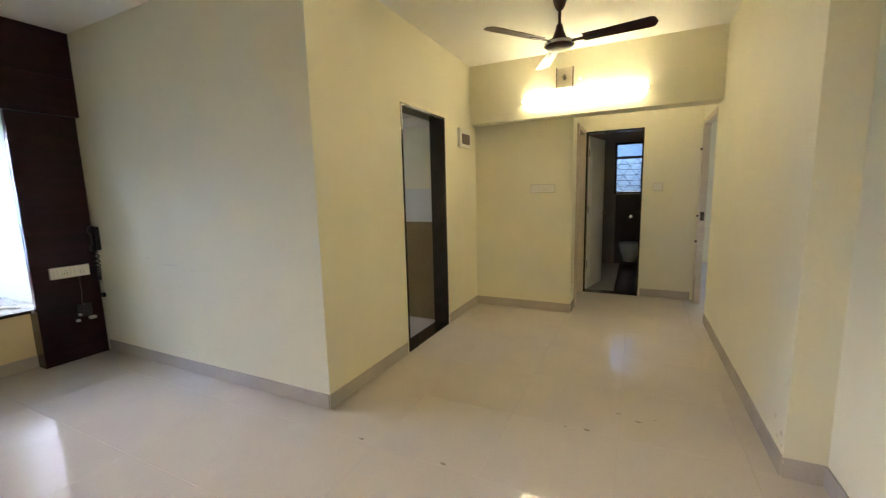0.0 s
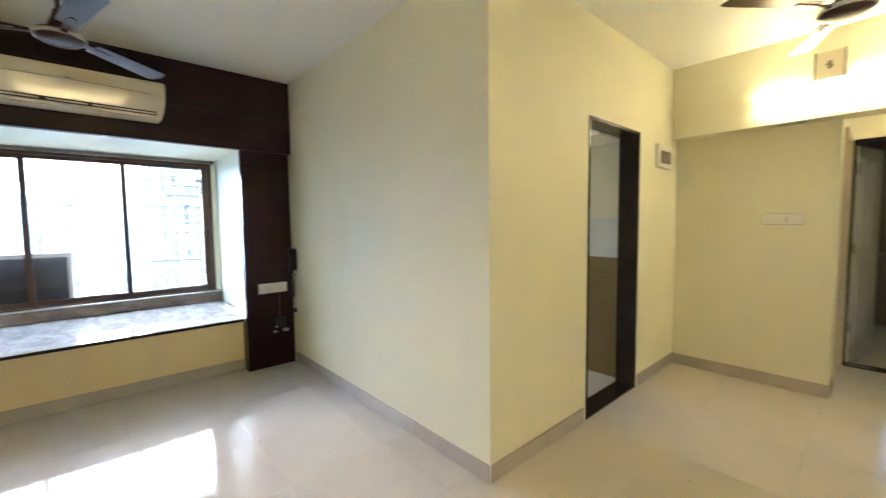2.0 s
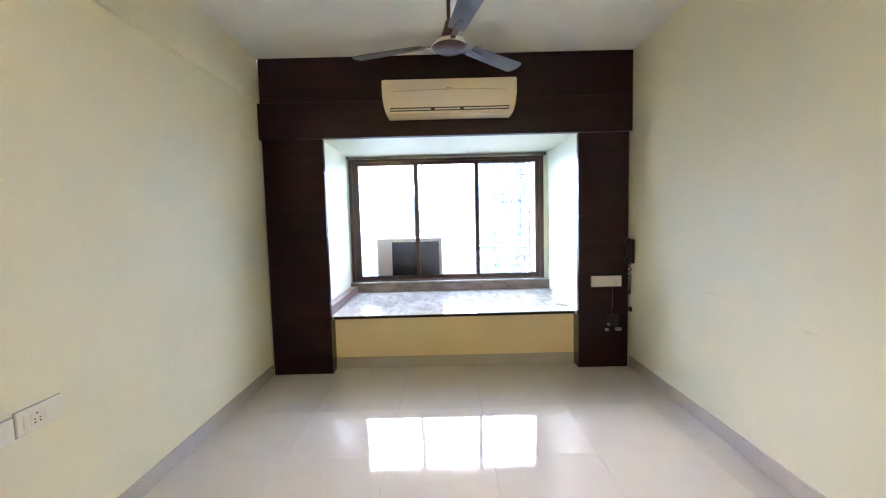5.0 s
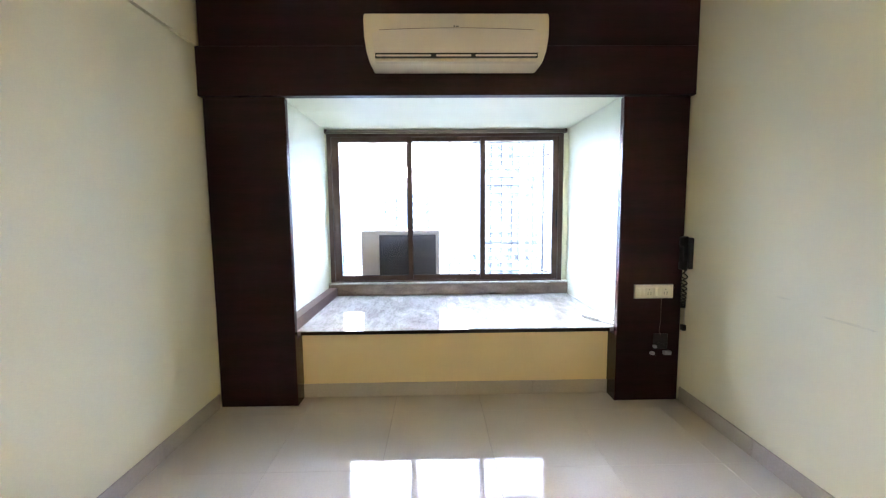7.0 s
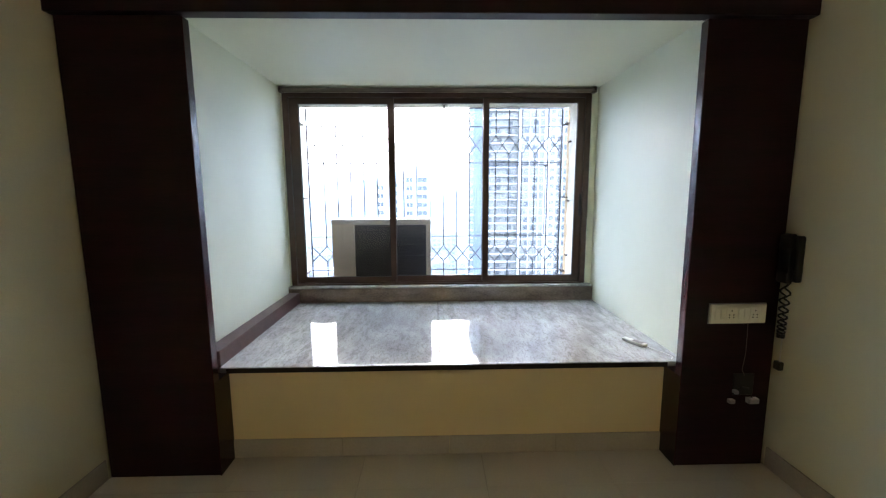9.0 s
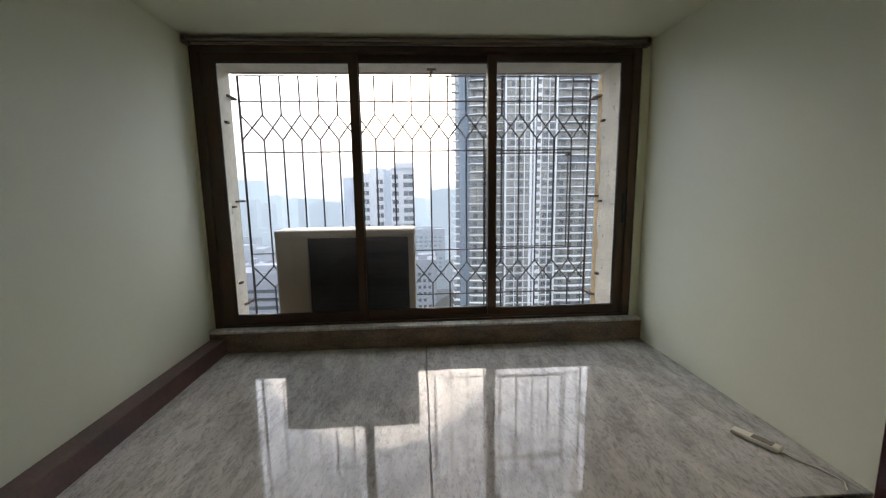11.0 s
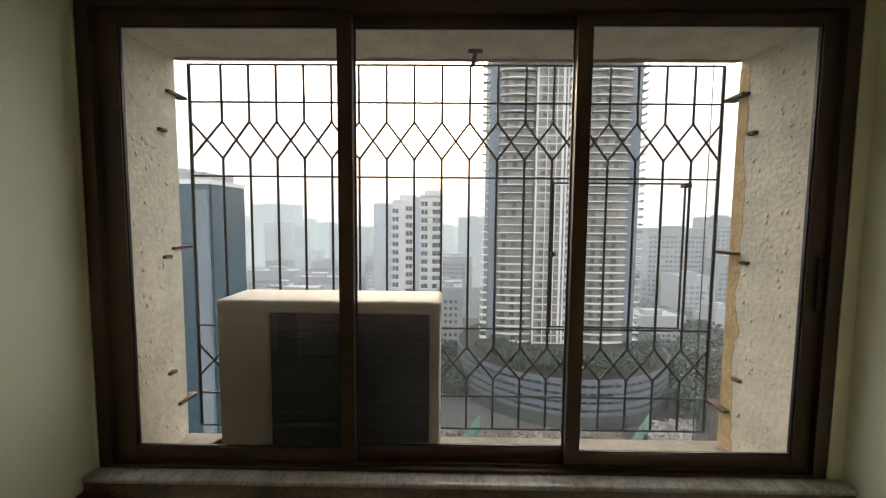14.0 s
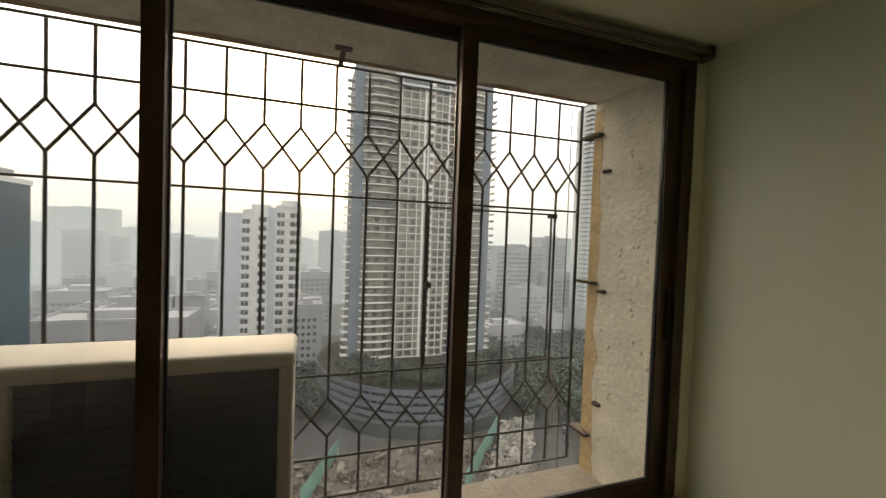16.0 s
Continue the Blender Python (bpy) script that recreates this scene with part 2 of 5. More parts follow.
def piece(name, me, parent, m):
    ob = new(name, me)
    ob.parent = parent
    ob.matrix_basis = m
    return ob


def thing(name, label, category, group="", at=(0, 0, 0)):
    ob = new(name)
    ob.empty_display_size = 0.1
    ob.location = at
    return tagged(ob, label, category, group)


def solid(name, bm, material, label, category, group="", kind="", smooth=False):
    return tagged(new(name, to_mesh(name, bm, material, smooth)), label, category, group, kind)


def setting(name, bm, material, label, category):
    return solid(name, bm, material, label, category, kind="structure")


# ---- the large structure ----
H = 2.755
WY0, NY = -0.907, 2.30          # south and north faces of the sitting space
KX, BY = -1.007, 4.97           # kitchen wall face, back wall face
RX, RX2, RY = 1.39, 1.55, 2.69  # thick and recessed parts of the east wall
BX, BZ = -5.05, 2.15            # bay's end wall and ceiling
BYL, BYR = -0.49, 1.94

setting("floor_slab", boxes((-3.9, 4.2, -1.2, 9.3, -0.25, -0.012)), M_GROUT, "concrete floor slab below the tiles", "floor")
setting("ceiling", boxes((-3.64, 1.75, -1.1, 9.2, H, H + 0.15), (1.75, 4.2, 4.8, 9.2, H, H + 0.15)), M_CEIL, "plain white painted ceiling", "ceiling")
setting("wall_south", boxes((-5.2, 1.7, WY0 - 0.2, WY0, -0.2, H)), M_WALL, "cream painted plaster wall", "wall")
setting("beam_south", boxes((-3.56, 1.55, WY0 - 0.01, WY0 + 0.025, 2.38, H + 0.01)), M_WALL, "shallow cream painted ceiling beam", "beam")
setting("wall_north", boxes((-3.9, KX - 0.15, NY, NY + 0.15, -0.2, H)), M_WALL, "cream painted plaster wall with faint scuffs", "wall")
KD0, KD1, KDH = 3.30, 4.12, 2.10
setting("wall_kitchen", boxes((KX - 0.15, KX, NY, KD0, -0.2, H), (KX - 0.15, KX, KD1, BY + 0.2, -0.2, H), (KX - 0.15, KX, KD0, KD1, KDH, H)), M_WALL, "cream painted wall with a doorway", "wall")
setting("wall_back", boxes((KX, 0.10, BY, BY + 0.30, -0.2, H)), M_WALL, "cream painted stub wall beside the passage", "wall")
setting("beam_passage", boxes((KX + 0.001, RX + 0.01, 4.83, 5.06, 2.132, H + 0.01)), M_WALL, "cream painted beam over the passage", "beam")
setting("wall_east", boxes((RX, RX + 0.09, RY, 5.10, -0.2, H), (RX2, RX2 + 0.2, WY0 - 0.2, RY, -0.2, H), (RX + 0.09, RX2 + 0.2, RY, RY + 0.1, -0.2, H), (RX, RX + 0.13, 5.10, 5.96, 2.12, H)), M_WALL, "cream painted wall with a stepped pier", "wall")
BD0, BD1 = 0.12, 0.79
setting("wall_passage_end", boxes((-0.3, BD0, 6.02, 6.14, -0.2, H), (BD1, 1.40, 6.02, 6.14, -0.2, H), (BD0, BD1, 6.02, 6.14, 2.10, H)), M_WALL, "cream painted passage wall with a doorway", "wall")
setting("wall_passage_side", boxes((-0.10, 0.08, BY + 0.30, 5.34, -0.2, H), (-0.10, 0.08, 5.34, 6.02, 2.12, H)), M_WALL, "cream painted passage wall", "wall")
# bathroom
setting("wall_bath", boxes((-0.5, -0.38, 6.14, 8.5, -0.2, H), (1.05, 1.17, 6.14, 8.5, -0.2, H), (-0.5, 0.37, 8.4, 8.5, -0.2, H), (0.85, 1.17, 8.4, 8.5, -0.2, H), (0.37, 0.85, 8.4, 8.5, -0.2, 1.28), (0.37, 0.85, 8.4, 8.5, 2.17, H)), M_BATH, "beige tiled bathroom wall", "wall")
# Assumed duct walls, added to cut the daylight reaching the bathroom window.
setting("bath_dimming_wall", boxes((-0.6, 1.38, 10.6, 10.7, -6, 3.9), (-0.6, -0.5, 8.5, 10.6, -6, 3.9), (1.30, 1.39, 8.5, 10.6, -6, 3.9)), M_PLASTER, "added cream rendered wall that dims the bathroom window", "wall")
setting("tile_stripe", boxes((0.40, 0.92, 8.385, 8.4, 0.0, 1.27)), M_BATHDARK, "dark brown tiled stripe behind the toilet", "tile stripe")
setting("floor_bath_stripe", boxes((0.50, 1.04, 6.03, 8.38, -0.005, 0.004)), M_BATHDARK, "dark brown bathroom floor tiles", "floor")
# kitchen
# The west side has an unseen opening, added to let daylight in.
setting("wall_kitchen_inner", boxes((-3.6, KX - 0.15, 4.21, 4.33, -0.2, H), (-3.6, -3.5, 2.4, 3.0, -0.2, H), (-3.6, -3.5, 3.0, 3.9, -0.2, 1.2), (-3.6, -3.5, 3.0, 3.9, 2.1, H), (-3.6, -3.5, 3.9, 4.3, -0.2, H)), M_WALL, "cream kitchen wall", "wall")
setting("kitchen_dado", boxes((-3.5, KX - 0.155, 4.195, 4.21, 0.0, 1.07)), M_KBROWN, "brown glazed tile dado", "wall tile")
setting("kitchen_tile_band", boxes((-3.5, KX - 0.155, 4.197, 4.21, 1.07, 1.42)), M_KWHITE, "white glazed tile band", "wall tile")
setting("kitchen_loft", boxes((-3.5, KX - 0.155, 3.75, 4.195, 2.06, 2.12)), M_CEIL, "off-white concrete loft shelf", "loft")
# bedroom beyond the passage
setting("wall_bedroom", boxes((1.40, 2.12, 9.0, 9.12, -0.2, H), (2.12, 3.2, 9.0, 9.12, -0.2, 0.85), (2.12, 3.2, 9.0, 9.12, 2.1, H), (3.2, 4.2, 9.0, 9.12, -0.2, H), (4.1, 4.2, 4.9, 9.0, -0.2, H), (1.52, 4.2, 4.9, 5.0, -0.2, H), (1.39, 1.455, 6.14, 9.0, -0.2, H)), M_WALL, "cream painted bedroom wall", "wall")

# the bay at the window
GY0, GY1, GZ0, GZ1 = -0.476, 1.888, 0.60, 2.11
setting("wall_bay_south", boxes((-5.46, -3.70, BYL - 0.35, BYL, -0.3, BZ + 0.2)), M_BAY, "pale painted bay wall", "wall")
setting("wall_bay_north", boxes((-5.04, -3.70, BYR, BYR + 0.30, -0.3, BZ + 0.2)), M_BAY, "pale painted bay wall", "wall")
setting("ceiling_bay", boxes((-5.06, -3.64, BYL - 0.3, BYR + 0.3, BZ, BZ + 0.2)), M_BAY, "pale painted bay ceiling", "ceiling")
setting("wall_bay_head", boxes((-3.75, -3.66, WY0, NY, BZ, H)), M_BAY, "painted wall above the bay", "wall")
setting("wall_bay_end", boxes((BX - 0.02, -5.0, BYL, BYR, GZ1 + 0.005, BZ), (BX - 0.02, -5.0, GY1 + 0.004, BYR, 0.62, GZ1 + 0.005), (BX - 0.02, -5.0, BYL, GY0 - 0.004, 0.62, GZ1 + 0.005)), M_BAY, "pale painted wall round the window", "wall")
OZ = 0.478
setting("window_reveal", boxes((-5.46, -5.085, BYL - 0.3, BYL + 0.002, OZ - 0.3, 2.6), (-5.46, -5.085, 1.862, BYR + 0.3, OZ - 0.3, 2.6), (-5.46, -5.085, BYL, 1.862, 2.10, 2.6)), M_PLASTER, "rough cream plaster window reveal", "wall")
setting("outer_sill", boxes((-5.47, -5.085, BYL, 1.862, OZ - 0.4, OZ)), M_CONC, "weathered cement outer window sill", "sill")
edge = []
for k in range(160):
    zz = OZ + 0.001 + k * 0.01
    wd = 0.058 + 0.022 * noise.noise((zz * 9, 0.3, 0)) + 0.012 * noise.noise((zz * 40, 1.3, 0)) + 0.035 * math.exp(-((zz - 1.0) / 0.05) ** 2) + 0.04 * math.exp(-((zz - OZ) / 0.06) ** 2)
    edge.append((-5.4625 + wd, zz))
stain = extrude_profile([(-5.4625, OZ + 0.001)] + edge + [(-5.4625, OZ + 1.591)], "y", 1.8605, 1.8625)
setting("rust_stain", stain, M_RUST, "rust stained plaster edge", "stain")
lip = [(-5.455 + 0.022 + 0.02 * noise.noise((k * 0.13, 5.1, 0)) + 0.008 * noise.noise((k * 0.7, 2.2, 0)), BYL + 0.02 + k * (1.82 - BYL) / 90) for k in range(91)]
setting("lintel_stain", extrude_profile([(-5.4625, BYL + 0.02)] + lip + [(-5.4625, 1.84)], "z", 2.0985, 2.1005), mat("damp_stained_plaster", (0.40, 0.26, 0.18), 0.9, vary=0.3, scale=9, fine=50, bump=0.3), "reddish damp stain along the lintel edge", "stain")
setting("facade_below", boxes((-5.46, -5.40, -4, 6, -70, OZ - 0.3), (-5.46, -5.40, -4, BYL - 0.3, OZ - 0.3, 30), (-5.46, -5.40, BYR + 0.3, 6, OZ - 0.3, 30), (-5.46, -5.40, BYL - 0.3, BYR + 0.3, 2.6, 30)), M_PLASTER, "cream rendered facade of the apartment block", "facade")

# blistered paint on the two plaster reveals
blist, bl_r = bm_new(), random.Random(11)
for yw, sg_ in ((1.862, -1), (BYL + 0.002, 1)):
    for _ in range(150):
        bx, bz, br = bl_r.uniform(-5.40, -5.11), bl_r.uniform(OZ + 0.03, 2.07), bl_r.choice((0.003, 0.004, 0.005, 0.006, 0.009))
        ring = [blist.verts.new((bx + br * (0.7 + 0.6 * bl_r.random()) * math.cos(k), yw, bz + br * (0.8 + 0.9 * bl_r.random()) * math.sin(k))) for k in (j * math.pi / 4 for j in range(8))]
        tip = blist.verts.new((bx + br * 0.2, yw + sg_ * br * 0.55, bz - br * 0.25))
        for k in range(8):
            blist.faces.new((ring[k], ring[(k + 1) % 8], tip))
solid("paint_blisters", blist, M_PLASTER, "small blisters of loose paint on the plaster reveal", "blisters", kind="stuff")

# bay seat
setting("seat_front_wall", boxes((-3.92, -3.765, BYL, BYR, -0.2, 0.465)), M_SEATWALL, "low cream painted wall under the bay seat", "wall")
setting("seat_fill", boxes((-5.1, -3.92, BYL, BYR, -0.2, 0.465)), M_CONC, "concrete fill below the bay seat", "seat base")

# ---- the camera-side things ----
def skirting(x0, y0, x1, y1, side):
    """A run of skirting tiles against a wall, proud by 10 mm on the given side."""
    L = math.hypot(x1 - x0, y1 - y0)
    root = tagged(new("baseboard"), "glossy beige tile skirting along the wall", "baseboard", kind="structure")
    a = math.atan2(y1 - y0, x1 - x0)
    n, d = max(1, round(L / 0.6)), 0.010 * side
    me = to_mesh("skirting_tile", box(0, L / n - 0.0015, min(0, d), max(0, d), 0, 0.10, 0.002, 1), M_SKIRT)
    for i in range(n):
        piece("skirting_tile", me, root, Matrix.Translation((x0, y0, 0)) @ Matrix.Rotation(a, 4, "Z") @ Matrix.Translation((i * L / n, 0, 0)))
    return root


skirting(-3.62, NY, KX, NY, -1)
skirting(KX, NY, KX, KD0 - 0.03, -1)
skirting(KX, KD1 + 0.03, KX, BY, -1)
skirting(KX, BY, 0.10, BY, -1)
skirting(0.10, BY, 0.10, 5.27, -1)
skirting(-3.62, WY0, 1.55, WY0, 1)
skirting(RX, RY, RX, 5.10, 1)
skirting(RX, RY, RX2, RY, -1)
skirting(RX2, WY0, RX2, RY, 1)
skirting(BD1 + 0.02, 6.02, 1.36, 6.02, -1)
skirting(-3.765, -0.37, -3.765, 1.845, -1)

# ---- bay seat slab, ledge, curb ----
seat = thing("bay_seat", "polished grey veined granite slab seat in the bay", "seat")
part("slab", box(-4.95, -3.745, -0.405, 0.688, 0.466, 0.495, 0.003, 1), M_MARBLE, seat)
part("slab", box(-4.95, -3.745, 0.690, BYR, 0.466, 0.495, 0.003, 1), M_MARBLE, seat)
part("edge_strip", box(-3.745, -3.739, -0.37, 1.845, 0.467, 0.491, 0.001, 1), M_GRANITE, seat, "dark polished front edge")
curb = thing("stone_curb", "worn brown stone curb along the bay wall", "curb")
part("strip", box(-4.96, -3.76, BYL, -0.405, 0.467, 0.575, 0.004, 2), M_CURB, curb)
ledge = thing("window_ledge", "grey granite ledge with a rounded nosing under the window", "window sill")
part("riser", box(-5.06, -4.953, BYL, BYR, 0.467, 0.605), M_RISER, ledge)
part("nosing", box(-5.08, -4.942, BYL + 0.002, BYR - 0.002, 0.605, 0.622, 0.006, 3), M_MARBLE, ledge)

# ---- timber panelling round the bay ----
panel = thing("window_panelling", "dark mahogany laminate panelling round the bay window", "panelling")
for y0, y1, ye in ((-0.896, -0.372, -0.371), (1.845, 2.285, 1.844)):
    part("pillar", box(-3.672, -3.63, y0, y1, 0, 2.08, 0.003, 1), M_WOOD, panel)
    part("pillar_base", box(-3.775, -3.673, y0, y1, 0, 0.464, 0.002, 1), M_WOOD, panel)
    part("edge_lipping", box(-3.672, -3.628, ye - 0.0015, ye + 0.0015, 0.466, 2.075), M_WOODV, panel, "glossy reddish edge lipping")
    part("edge_lipping", box(-3.77, -3.628, ye - 0.0015, ye + 0.0015, 0.0, 0.464), M_WOODV, panel, "glossy reddish edge lipping")
part("header", box(-3.66, -3.595, -0.906, 2.298, 2.080, 2.385, 0.003, 1), M_WOOD, panel)
part("upper_board", box(-3.66, -3.597, -0.881, 2.298, 2.383, H - 0.002, 0.002, 1), M_WOOD, panel)
setting("wall_bay_return_south", boxes((-3.70, -3.674, WY0, BYL, 0.466, H), (-3.80, -3.776, WY0, BYL, -0.2, 0.466)), M_WALL, "cream painted wall behind the panelling", "wall")
setting("wall_bay_return_north", boxes((-3.70, -3.674, BYR, NY, 0.466, H), (-3.80, -3.776, BYR, NY, -0.2, 0.466)), M_WALL, "cream painted wall behind the panelling", "wall")

# ---- sliding window ----
win = tagged(new("window_1"), "three-track dark brown aluminium sliding window", "window", kind="structure")
part("window_frame", boxes((-5.085, -5.0, GY0, GY0 + 0.042, GZ0, GZ1), (-5.085, -5.0, GY1 - 0.042, GY1, GZ0, GZ1), (-5.085, -5.0, GY0 + 0.042, GY1 - 0.042, GZ0, GZ0 + 0.034), (-5.085, -5.0, GY0 + 0.042, GY1 - 0.042, GZ1 - 0.03, GZ1)), M_FRAME, win)
for k in range(3):
    part("track", box(-5.072 + k * 0.026, -5.069 + k * 0.026, GY0 + 0.042, GY1 - 0.042, GZ0 + 0.034, GZ0 + 0.044), M_FRAME, win)


def sash(x, y0, y1, z0, z1, sl, sr, head=0.046):
    """A sliding sash with stiles of the given widths, a stepped inner bead and its pane."""
    s = part("sash", boxes((x - 0.011, x + 0.011, y0, y0 + sl, z0, z1), (x - 0.011, x + 0.011, y1 - sr, y1, z0, z1), (x - 0.010, x + 0.010, y0 + sl, y1 - sr, z0, z0 + 0.048), (x - 0.010, x + 0.010, y0 + sl, y1 - sr, z1 - head, z1)), M_FRAME, win)
    ya, yb, za, zb = y0 + sl, y1 - sr, z0 + 0.048, z1 - head
    part("gasket", boxes((x - 0.005, x + 0.005, ya, ya + 0.004, za, zb), (x - 0.005, x + 0.005, yb - 0.004, yb, za, zb), (x - 0.005, x + 0.005, ya + 0.004, yb - 0.004, za, za + 0.004), (x - 0.005, x + 0.005, ya + 0.004, yb - 0.004, zb - 0.004, zb)), M_BLACK, s)
    g = part("pane", box(x - 0.002, x + 0.002, ya - 0.004, yb + 0.004, za - 0.004, zb + 0.004), M_GLASS, s)
    g.visible_shadow = False
    return s


SZ0, SZ1 = GZ0 + 0.036, GZ1 - 0.028
sash(-5.031, -0.432, 0.362, SZ0, SZ1, 0.066, 0.044)
sash(-5.057, 0.318, 1.100, SZ0, SZ1, 0.044, 0.044, 0.036)
s3 = sash(-5.031, 1.055, 1.846, SZ0, SZ1, 0.044, 0.052, 0.038)
part("pull", box(-5.020, -5.008, 1.822, 1.842, 1.17, 1.34, 0.003, 2), M_BLACK, s3, "black plastic pull")
rail = thing("curtain_track", "grey metal curtain track above the window", "curtain track")
part("rod", tube(bm_new(), (-4.965, BYL + 0.005, 2.128), (-4.965, BYR - 0.045, 2.128), 0.011, 12), M_RAIL, rail, smooth=True)
part("rod", tube(bm_new(), (-4.99, BYL + 0.005, 2.118), (-4.99, BYR - 0.045, 2.118), 0.007, 10), M_RAIL, rail, smooth=True)
for y in (BYL + 0.02, BYR - 0.045):
    part("finial", lathe([(0.004, -0.016), (0.013, -0.011), (0.016, 0.0), (0.013, 0.011), (0.004, 0.016)], 14, (-4.962, y, 2.128)), M_FAN, rail, smooth=True)
    part("bracket", box(-5.0, -4.95, y - 0.014, y + 0.014, 2.104, 2.146, 0.004, 1), M_RAIL, rail)

# ---- window grille ----
GX, N_BAR = -5.51, 20
gy = [-0.46] + [-0.322 + i * 0.1194 for i in range(N_BAR - 1)]
grille = thing("window_grille", "dark grey welded iron window grille with a diamond band", "grille")


def flat_bar(name, a, b, w=0.0055):
    part(name, tube(bm_new(), a, b, w, 6), M_IRON, grille)


ROWZ = (2.100, 1.943, 1.627, 0.963, 0.652, 0.500)
for z in ROWZ:
    flat_bar("cross_bar", (GX + 0.006, gy[0], z), (GX + 0.006, gy[-1], z), 0.0045)
for i, y in enumerate(gy):
    if i in (0, N_BAR - 1):
        flat_bar("side_bar", (GX, y, ROWZ[0]), (GX, y, ROWZ[-1]), 0.0075)
        continue
    for z0, z1 in ((ROWZ[0], 1.862), (1.705, 0.876), (0.730, ROWZ[-1])):
        flat_bar("upright", (GX, y, z0), (GX, y, z1))
for za, zm, zb in ((1.862, 1.784, 1.705), (0.876, 0.800, 0.730)):
    for y0, y1 in zip(gy, gy[1:]):
        ym = (y0 + y1) / 2
        bm = bm_new()
        for y, z in ((y0, za), (y1, za), (y0, zb), (y1, zb)):
            tube(bm, (GX, y, z), (GX, ym, zm), 0.0052, 6)
        part("diamond", bm, M_IRON, grille)
hatch = boxes((GX + 0.004, GX + 0.010, 1.115, 1.122, 0.972, 1.61), (GX + 0.004, GX + 0.010, 1.681, 1.688, 0.972, 1.61), (GX + 0.004, GX + 0.010, 1.115, 1.688, 0.972, 0.979), (GX + 0.004, GX + 0.010, 1.115, 1.688, 1.604, 1.611))
hp = part("hatch_frame", hatch, M_IRON, grille)
part("knob", lathe([(0.002, -0.012), (0.012, -0.010), (0.014, 0), (0.012, 0.010), (0.002, 0.012)], 10, (GX + 0.02, 1.121, 1.30)), M_IRON, hp, smooth=True)
part("catch", box(GX, GX + 0.03, 1.668, 1.70, 1.59, 1.61), M_IRON, hp)
for y, s in ((BYL - 0.02, 1), (1.882, -1)):
    for z in (1.958, 1.316, 0.645):
        part("lug", boxes((-5.515, -5.40, y - 0.002 + 0.0 * s, y + 0.034 * s + 0.002, z - 0.006, z + 0.006)) if s > 0 else boxes((-5.515, -5.40, y - 0.052, y + 0.002, z - 0.006, z + 0.006)), M_RUSTY, grille, "rusty wall lug")
part("lug", boxes((-5.517, -5.36, 0.755, 0.772, 2.098, 2.112), (-5.37, -5.34, 0.735, 0.79, 2.096, 2.106)), M_RUSTY, grille, "rusty wall lug")
for y in (BYL + 0.006, 1.856):
    for z in (1.795, 1.285, 0.80):
        bolt = thing("wall_bolt", "rusty bolt stub in the plaster reveal", "bolt", "bolts in the reveal")
        part("shank", box(-5.385, -5.345, y - 0.012, y + 0.012, z - 0.008, z + 0.006, 0.003, 1), M_RUSTY, bolt)

# ---- outdoor unit of the air conditioner ----
cu = thing("condenser_unit", "cream air conditioner outdoor unit with dark coil on the outer sill", "outdoor unit", at=(-5.34, 0.22, OZ))
CX0, CX1, CY0, CY1, CZ0, CZ1 = -0.115, 0.125, -0.425, 0.422, 0.03, 0.662
part("lid", box(CX0, CX1, CY0, CY1, CZ1 - 0.05, CZ1, 0.016, 4), M_CUBODY, cu, smooth=True)
part("end_panel", box(CX0 + 0.004, CX1 - 0.003, CY0 + 0.004, CY0 + 0.195, CZ0, CZ1 - 0.04, 0.008, 2), M_CUBODY, cu)
part("end_post", box(CX0 + 0.004, CX1 - 0.003, CY1 - 0.045, CY1 - 0.004, CZ0, CZ1 - 0.04, 0.008, 2), M_CUBODY, cu)
part("base_pan", box(CX0 + 0.004, CX1 - 0.003, CY0 + 0.004, CY1 - 0.004, CZ0 - 0.005, CZ0 + 0.03, 0.004, 1), M_CUBODY, cu)
part("front_sheet", box(CX0 + 0.002, CX0 + 0.02, CY0 + 0.19, CY1 - 0.04, CZ0, CZ1 - 0.04), M_CUBODY, cu)
coil = part("coil", box(CX1 - 0.05, CX1 - 0.025, CY0 + 0.19, CY1 - 0.04, CZ0 + 0.02, CZ1 - 0.045), M_COIL, cu, "dark dusty coil")
me_fin = to_mesh("fin", box(0, 0.006, 0, CY1 - CY0 - 0.235, -0.002, 0.002), M_COIL)
for k in range(17):
    piece("fin", me_fin, coil, Matrix.Translation((CX1 - 0.024, CY0 + 0.192, CZ0 + 0.05 + k * 0.033)))
for y in (CY0 + 0.10, CY1 - 0.10):
    part("foot", box(CX0 + 0.01, CX1 - 0.01, y - 0.03, y + 0.03, 0.0, CZ0, 0.004, 1), M_IRON, cu)
for k, (mm, off) in enumerate(((M_BLACK, 0.0), (M_CERAMIC, 0.03))):
    nm, lb = (("pipe", "black insulated refrigerant pipe on the sill"), ("drain_hose", "white plastic drain hose on the sill"))[k]
    pts = [(-5.16, -0.42 + off, OZ + 0.014), (-5.24, -0.35 + off, OZ + 0.03 - k * 0.012), (-5.29, -0.27 + off, OZ + 0.055 - k * 0.03), (-5.33, -0.21, OZ + 0.075 - k * 0.04)]
    solid(nm, chain(pts, 0.012, 10), mm, lb, "pipe", smooth=True)

